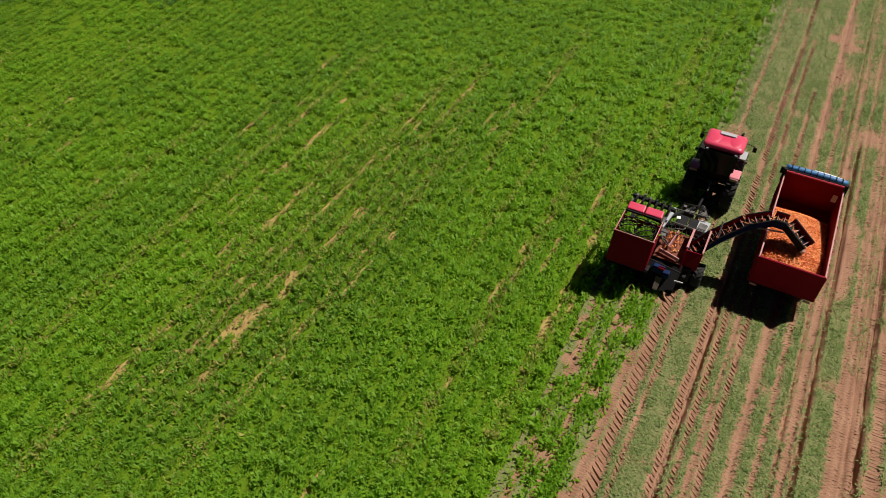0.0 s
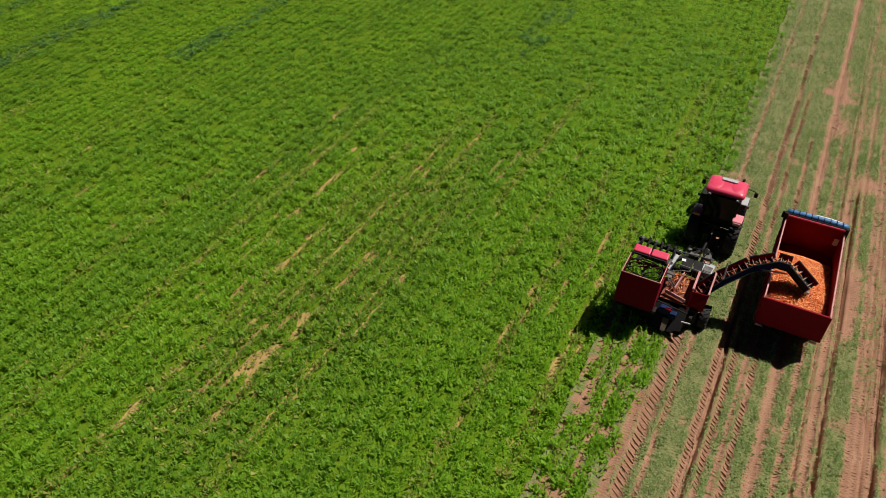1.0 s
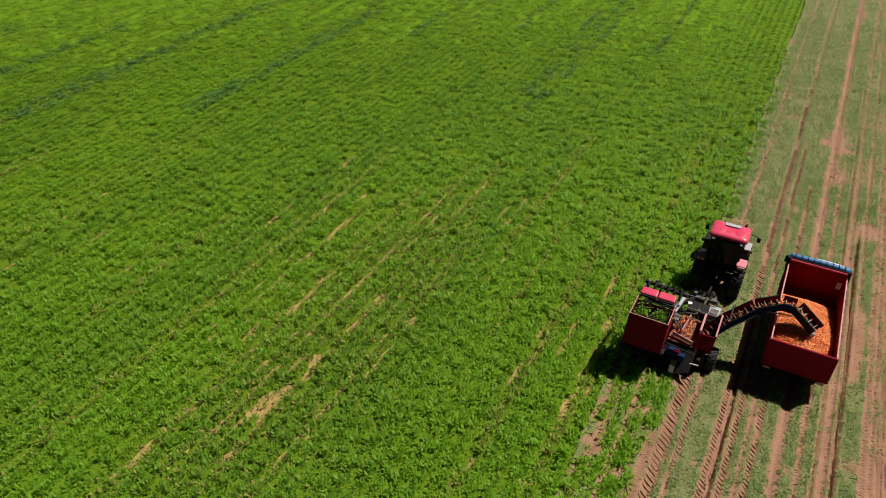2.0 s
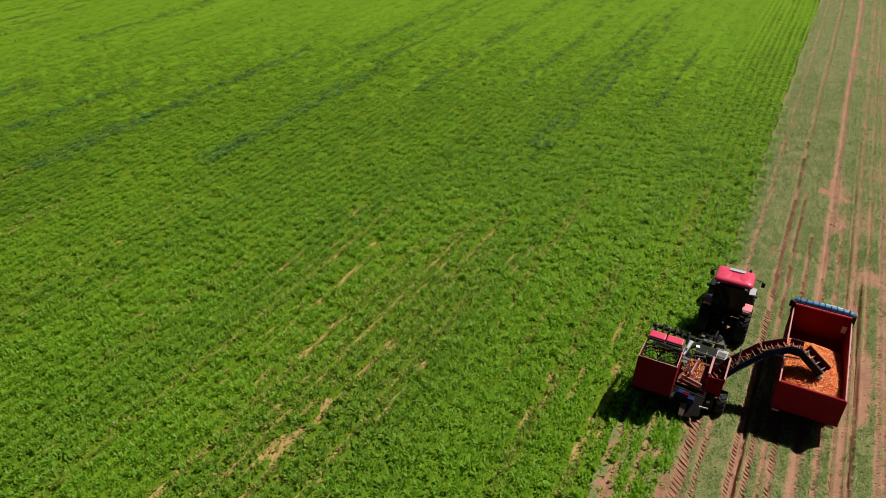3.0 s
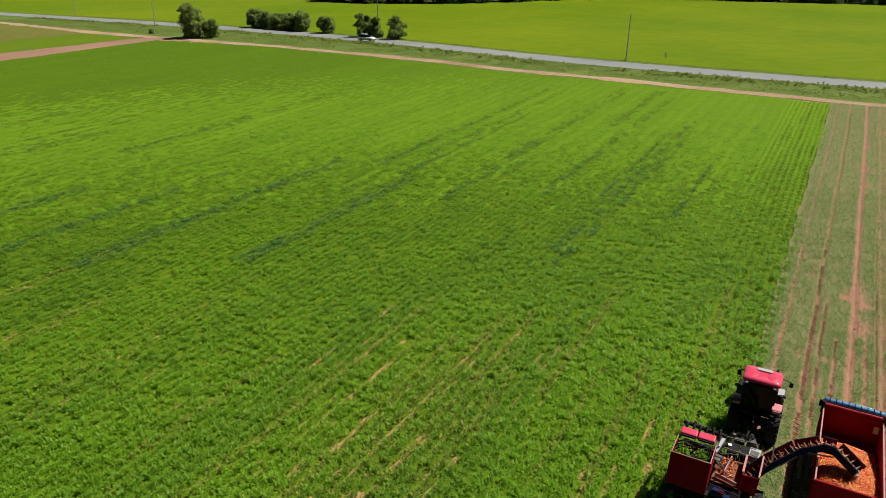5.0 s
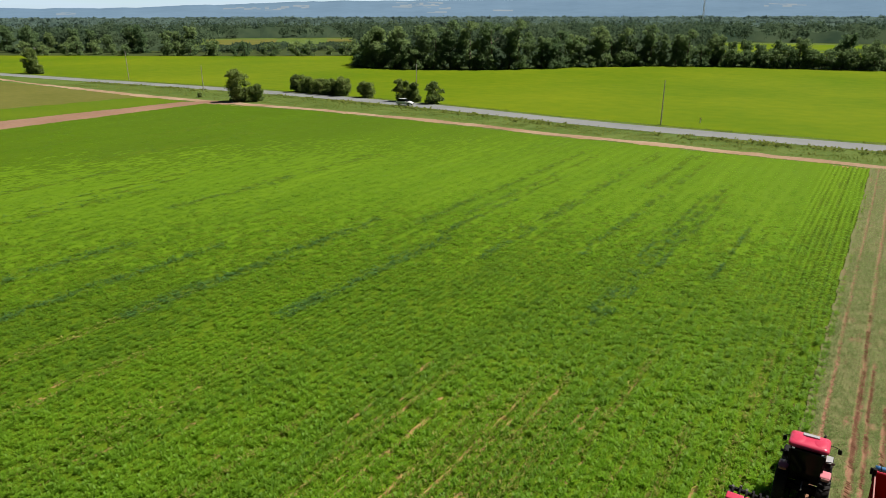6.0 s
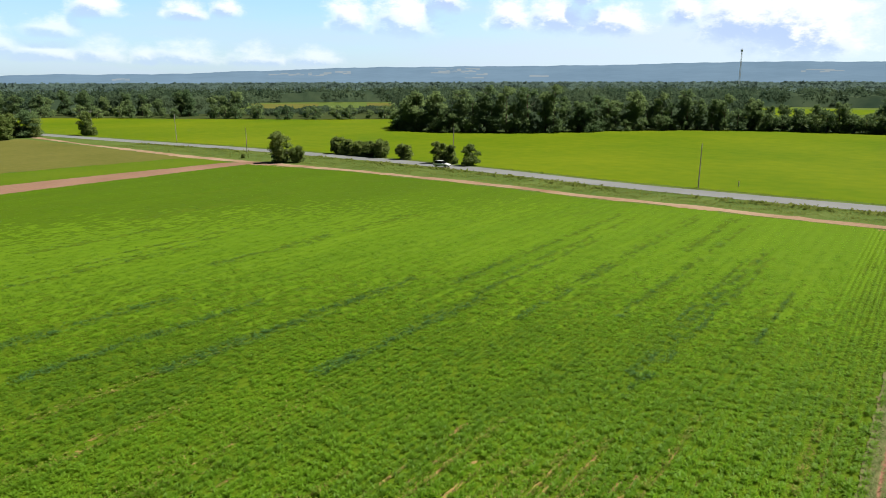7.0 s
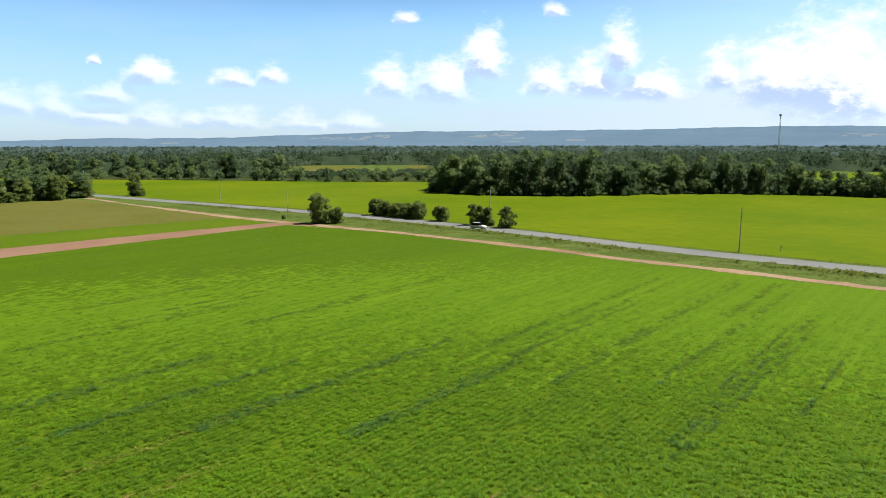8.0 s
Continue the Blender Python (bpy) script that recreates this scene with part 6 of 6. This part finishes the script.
def loose_carrots():
    """Carrots on the cleaning web and on the elevator."""
    rng = np.random.RandomState(22)

    def web(n):
        x, y = rng.uniform(-1.55, -0.9, n), rng.uniform(24.35, 25.3, n)
        return np.stack([x, y + AHEAD, 1.36 + (y - 23.9) * 0.172 + rng.uniform(0.03, 0.12, n)], 1)

    def lift(n):
        k = np.array(((-0.35, 24.75, 1.45), (0.25, 25.25, 2.05), (1.15, 25.85, 2.72), (2.00, 26.20, 3.02), (2.50, 26.20, 3.02), (3.40, 25.66, 2.62)))
        s = rng.uniform(0, 5, n)
        return np.stack([np.interp(s, np.arange(6), k[:, i]) for i in range(3)], 1) + np.stack([rng.uniform(-0.1, 0.1, n), AHEAD + rng.uniform(-0.15, 0.15, n), rng.uniform(0.05, 0.13, n)], 1)
    return gather([carrots(rng, 70, web, 0.18, 0.02), carrots(rng, 70, lift, 0.18, 0.02)])


tagged(new("loose_carrots", mesh_np("loose_carrots", *loose_carrots(), M_CARROT)), "orange carrots riding on web and elevator", "carrots", "", "stuff")


def bunker_leaves():
    rng = np.random.RandomState(23)
    n = 420
    x, y = np.where(rng.rand(n) < 0.5, -3.05, -2.30) + rng.normal(0, 0.15, n), 24.42 + rng.normal(0, 0.17, n)
    base = np.stack([x + 0.10, y - 0.72 + AHEAD, 2.30 + 0.36 * value_noise(x, y, 0.5, 131)], 1)
    ln = rng.uniform(0.10, 0.26, n)
    return leaves(rng, base, ln, ln * 0.45, rng.uniform(0.3, 1.5, n), rng.uniform(0, 6.28, n))


tagged(new("torn_leaves", mesh_np("torn_leaves", *bunker_leaves(), M_CROP)), "torn green carrot leaves inside the bunker", "leaves", "", "stuff")

# ---- things along the road ----
bush_kinds = [make_tree(400 + i, h, s, 0.0, lobes, q, 0.42, M_BUSH, lab, cat, nm) for i, (h, s, lobes, q, lab, cat, nm) in enumerate((
    (9.2, 3.4, 34, 3800, "dark green bushy tree beside the dirt track", "tree", "bushy_tree"),
    (4.6, 2.4, 24, 3000, "round dark hedge bush beside the road", "bush", "bush"),
    (6.2, 2.6, 24, 3400, "upright dark bush beside the road", "bush", "bush"),
    (5.4, 2.4, 16, 1800, "loose open bush beside the road", "bush", "bush")))]
for k, x, y, s, rz in ((0, -147.6, 130.6, 1.0, 20), (1, -143.6, 133.6, 0.95, 80), (1, -151.0, 156.8, 1.0, 0), (1, -146.5, 156.6, 0.9, 60), (1, -142.2, 156.5, 1.0, 120), (1, -138.0, 156.4, 1.0, 200), (1, -133.6, 156.2, 1.05, 250),
                       (1, -124.5, 155.4, 1.0, 310), (2, -110.6, 153.6, 0.95, 30), (2, -107.2, 153.9, 0.85, 140), (3, -100.4, 153.6, 1.0, 70), (0, -290.5, 153.5, 0.95, 200), (1, -286.0, 153.5, 0.8, 10), (1, -164.5, 131.8, 0.28, 45)):
    plant(bush_kinds[k], x, y, s, rz)
for k in range(26):
    plant(bush_kinds[0 if k % 3 else 2], -291 - rng_t.uniform(0, 16), 66 + 2.75 * k + rng_t.uniform(-1.5, 1.5), rng_t.uniform(0.8, 1.25), rng_t.uniform(0, 360), 0.8)


def utility_pole(x, y, height, lean, cross=True):
    t = thing("utility_pole", (x, y, 0), "weathered grey roadside utility pole", "utility pole", "roadside poles")
    top = (lean * height, 0, height)
    part("pole_shaft", rod(B(), (0, 0, -0.4), top, 0.14, 0.085, 10), M_POLE, t)
    if cross:
        arm = part("crossarm", beam(B(), (top[0] - 0.9, 0, height - 0.35), (top[0] + 0.9, 0, height - 0.35), 0.1, 0.12, 0.01), M_POLE, t)
        for k in (-0.8, 0, 0.8):
            part("insulator", lathe(B(), ((0.02, 0), (0.06, 0.02), (0.05, 0.1), (0.02, 0.14)), pose(top[0] + k, 0, height - 0.29, 0, -90, 0), 8), M_WHITE, arm)
    else:
        part("pole_cap", rod(B(), (top[0], 0, height - 0.02), (top[0], 0, height + 0.08), 0.12, 0.03, 8), M_STEEL, t)
    return t


for x, y, hh, lean, cross in ((-345, 157.4, 9.5, 0.0, True), (-293, 157.4, 9.6, 0.0, True), (-232.3, 156.2, 9.7, -0.02, False), (-179.4, 145.3, 7.2, 0.0, False), (-107.2, 155.0, 9.4, 0.03, False), (-40.4, 147.2, 9.0, 0.01, False)):
    utility_pole(x, y, hh, lean, cross)
post = thing("marker_post", (-34.2, 154.5, 0.05), "small white marker post in the field edge", "post")
part("post_shaft", box(B(), (0, 0, 0.45), (0.22, 0.12, 1.1), bevel=0.03), M_WHITE, post)
part("post_band", box(B(), (0, 0, 0.85), (0.23, 0.13, 0.12), bevel=0.01), M_RIM, post)


def build_mast():
    d = 1300.0
    a = radians(-13.1)
    t = thing("radio_mast", (math.sin(a) * d, math.cos(a) * d, 0), "slim steel radio mast above the woods", "mast")
    for k in range(3):
        b = 2.1 * k
        part("mast_leg", rod(B(), (1.6 * math.cos(b), 1.6 * math.sin(b), 0), (0.7 * math.cos(b), 0.7 * math.sin(b), 68), 0.28, 0.22, 6), M_WHITE, t)
    for k in range(17):
        z = 4 * k
        r0, r1 = 1.6 - 0.9 * z / 68, 1.6 - 0.9 * (z + 4) / 68
        for j in range(3):
            b0, b1 = 2.1 * j, 2.1 * (j + 1)
            part("brace", rod(B(), (r0 * math.cos(b0), r0 * math.sin(b0), z), (r1 * math.cos(b1), r1 * math.sin(b1), z + 4), 0.10, n=5), M_WHITE, t)
    part("antenna_ring", lathe(B(), ((1.9, 0), (2.1, 0.2), (2.1, 3.2), (1.9, 3.4), (1.9, 0)), pose(0, 0, 66, 0, -90, 0), 12), M_WHITE, t)
    part("antenna", rod(B(), (0, 0, 68), (0, 0, 72), 0.15), M_WHITE, t)
    return t


build_mast()


def build_car():
    rzc = -83.5
    t = thing("white_car", (-104.6, 146.4, 0.07), "white hatchback-style family car driving along the road", "car", rz=rzc)
    # y ahead
    sec = ((-2.15, 0.55, 0.95, 0.80), (-2.05, 0.35, 1.05, 0.86), (-1.2, 0.28, 1.02, 0.90), (0.6, 0.28, 0.98, 0.90), (1.3, 0.28, 0.95, 0.88), (2.0, 0.34, 0.80, 0.82), (2.2, 0.5, 0.68, 0.72))
    bm = B()
    rings = [[bm.verts.new(p) for p in ((-w, y, z0), (-w, y, z1 - 0.12), (-w * 0.9, y, z1), (w * 0.9, y, z1), (w, y, z1 - 0.12), (w, y, z0))] for y, z0, z1, w in sec]
    for a, b in zip(rings, rings[1:]):
        for i in range(6):
            bm.faces.new((a[i], a[(i + 1) % 6], b[(i + 1) % 6], b[i]))
    bm.faces.new(rings[0])
    bm.faces.new(rings[-1])
    body = part("body", bm, M_CARPAINT, t, smooth=False)
    cab = ((-1.95, 1.02, 0.78), (-1.6, 1.5, 0.66), (0.05, 1.58, 0.64), (0.95, 0.98, 0.76))
    bm = B()
    rings = [[bm.verts.new((-w, y, 0.95)), bm.verts.new((-w * 0.96, y, z)), bm.verts.new((w * 0.96, y, z)), bm.verts.new((w, y, 0.95))] for y, z, w in cab]
    for a, b in zip(rings, rings[1:]):
        for i in range(3):
            bm.faces.new((a[i], a[i + 1], b[i + 1], b[i]))
    part("window_band", bm, M_GLASS, body)
    part("roof", box(B(), (0, -0.75, 1.58), (1.24, 1.75, 0.06), bevel=0.025), M_CARPAINT, t)
    for s in (-1, 1):
        part("roof_rail", rod(B(), (s * 0.58, -1.5, 1.63), (s * 0.58, 0.0, 1.63), 0.02), M_STEEL, t)
        part("headlight", box(B(), (s * 0.6, 2.08, 0.68), (0.3, 0.14, 0.14), bevel=0.03), M_STEEL, body)
        part("tail_lamp", box(B(), (s * 0.7, -2.1, 0.85), (0.2, 0.1, 0.2), bevel=0.03), M_RED, body)
        part("wing_mirror", box(B(), (s * 0.98, 0.65, 1.0), (0.18, 0.12, 0.13), bevel=0.03), M_CARPAINT, body)
        part("sill", box(B(), (s * 0.87, 0, 0.36), (0.08, 2.5, 0.14), bevel=0.02), M_BLACK, body)
        for y in (-1.3, 1.35):
            wheel(t, (s * 0.80, y, 0.33), 0.34, 0.22, M_STEEL, 0)
    part("bumper", box(B(), (0, 2.15, 0.42), (1.5, 0.16, 0.2), bevel=0.05), M_BLACK, body)
    return t


build_car()
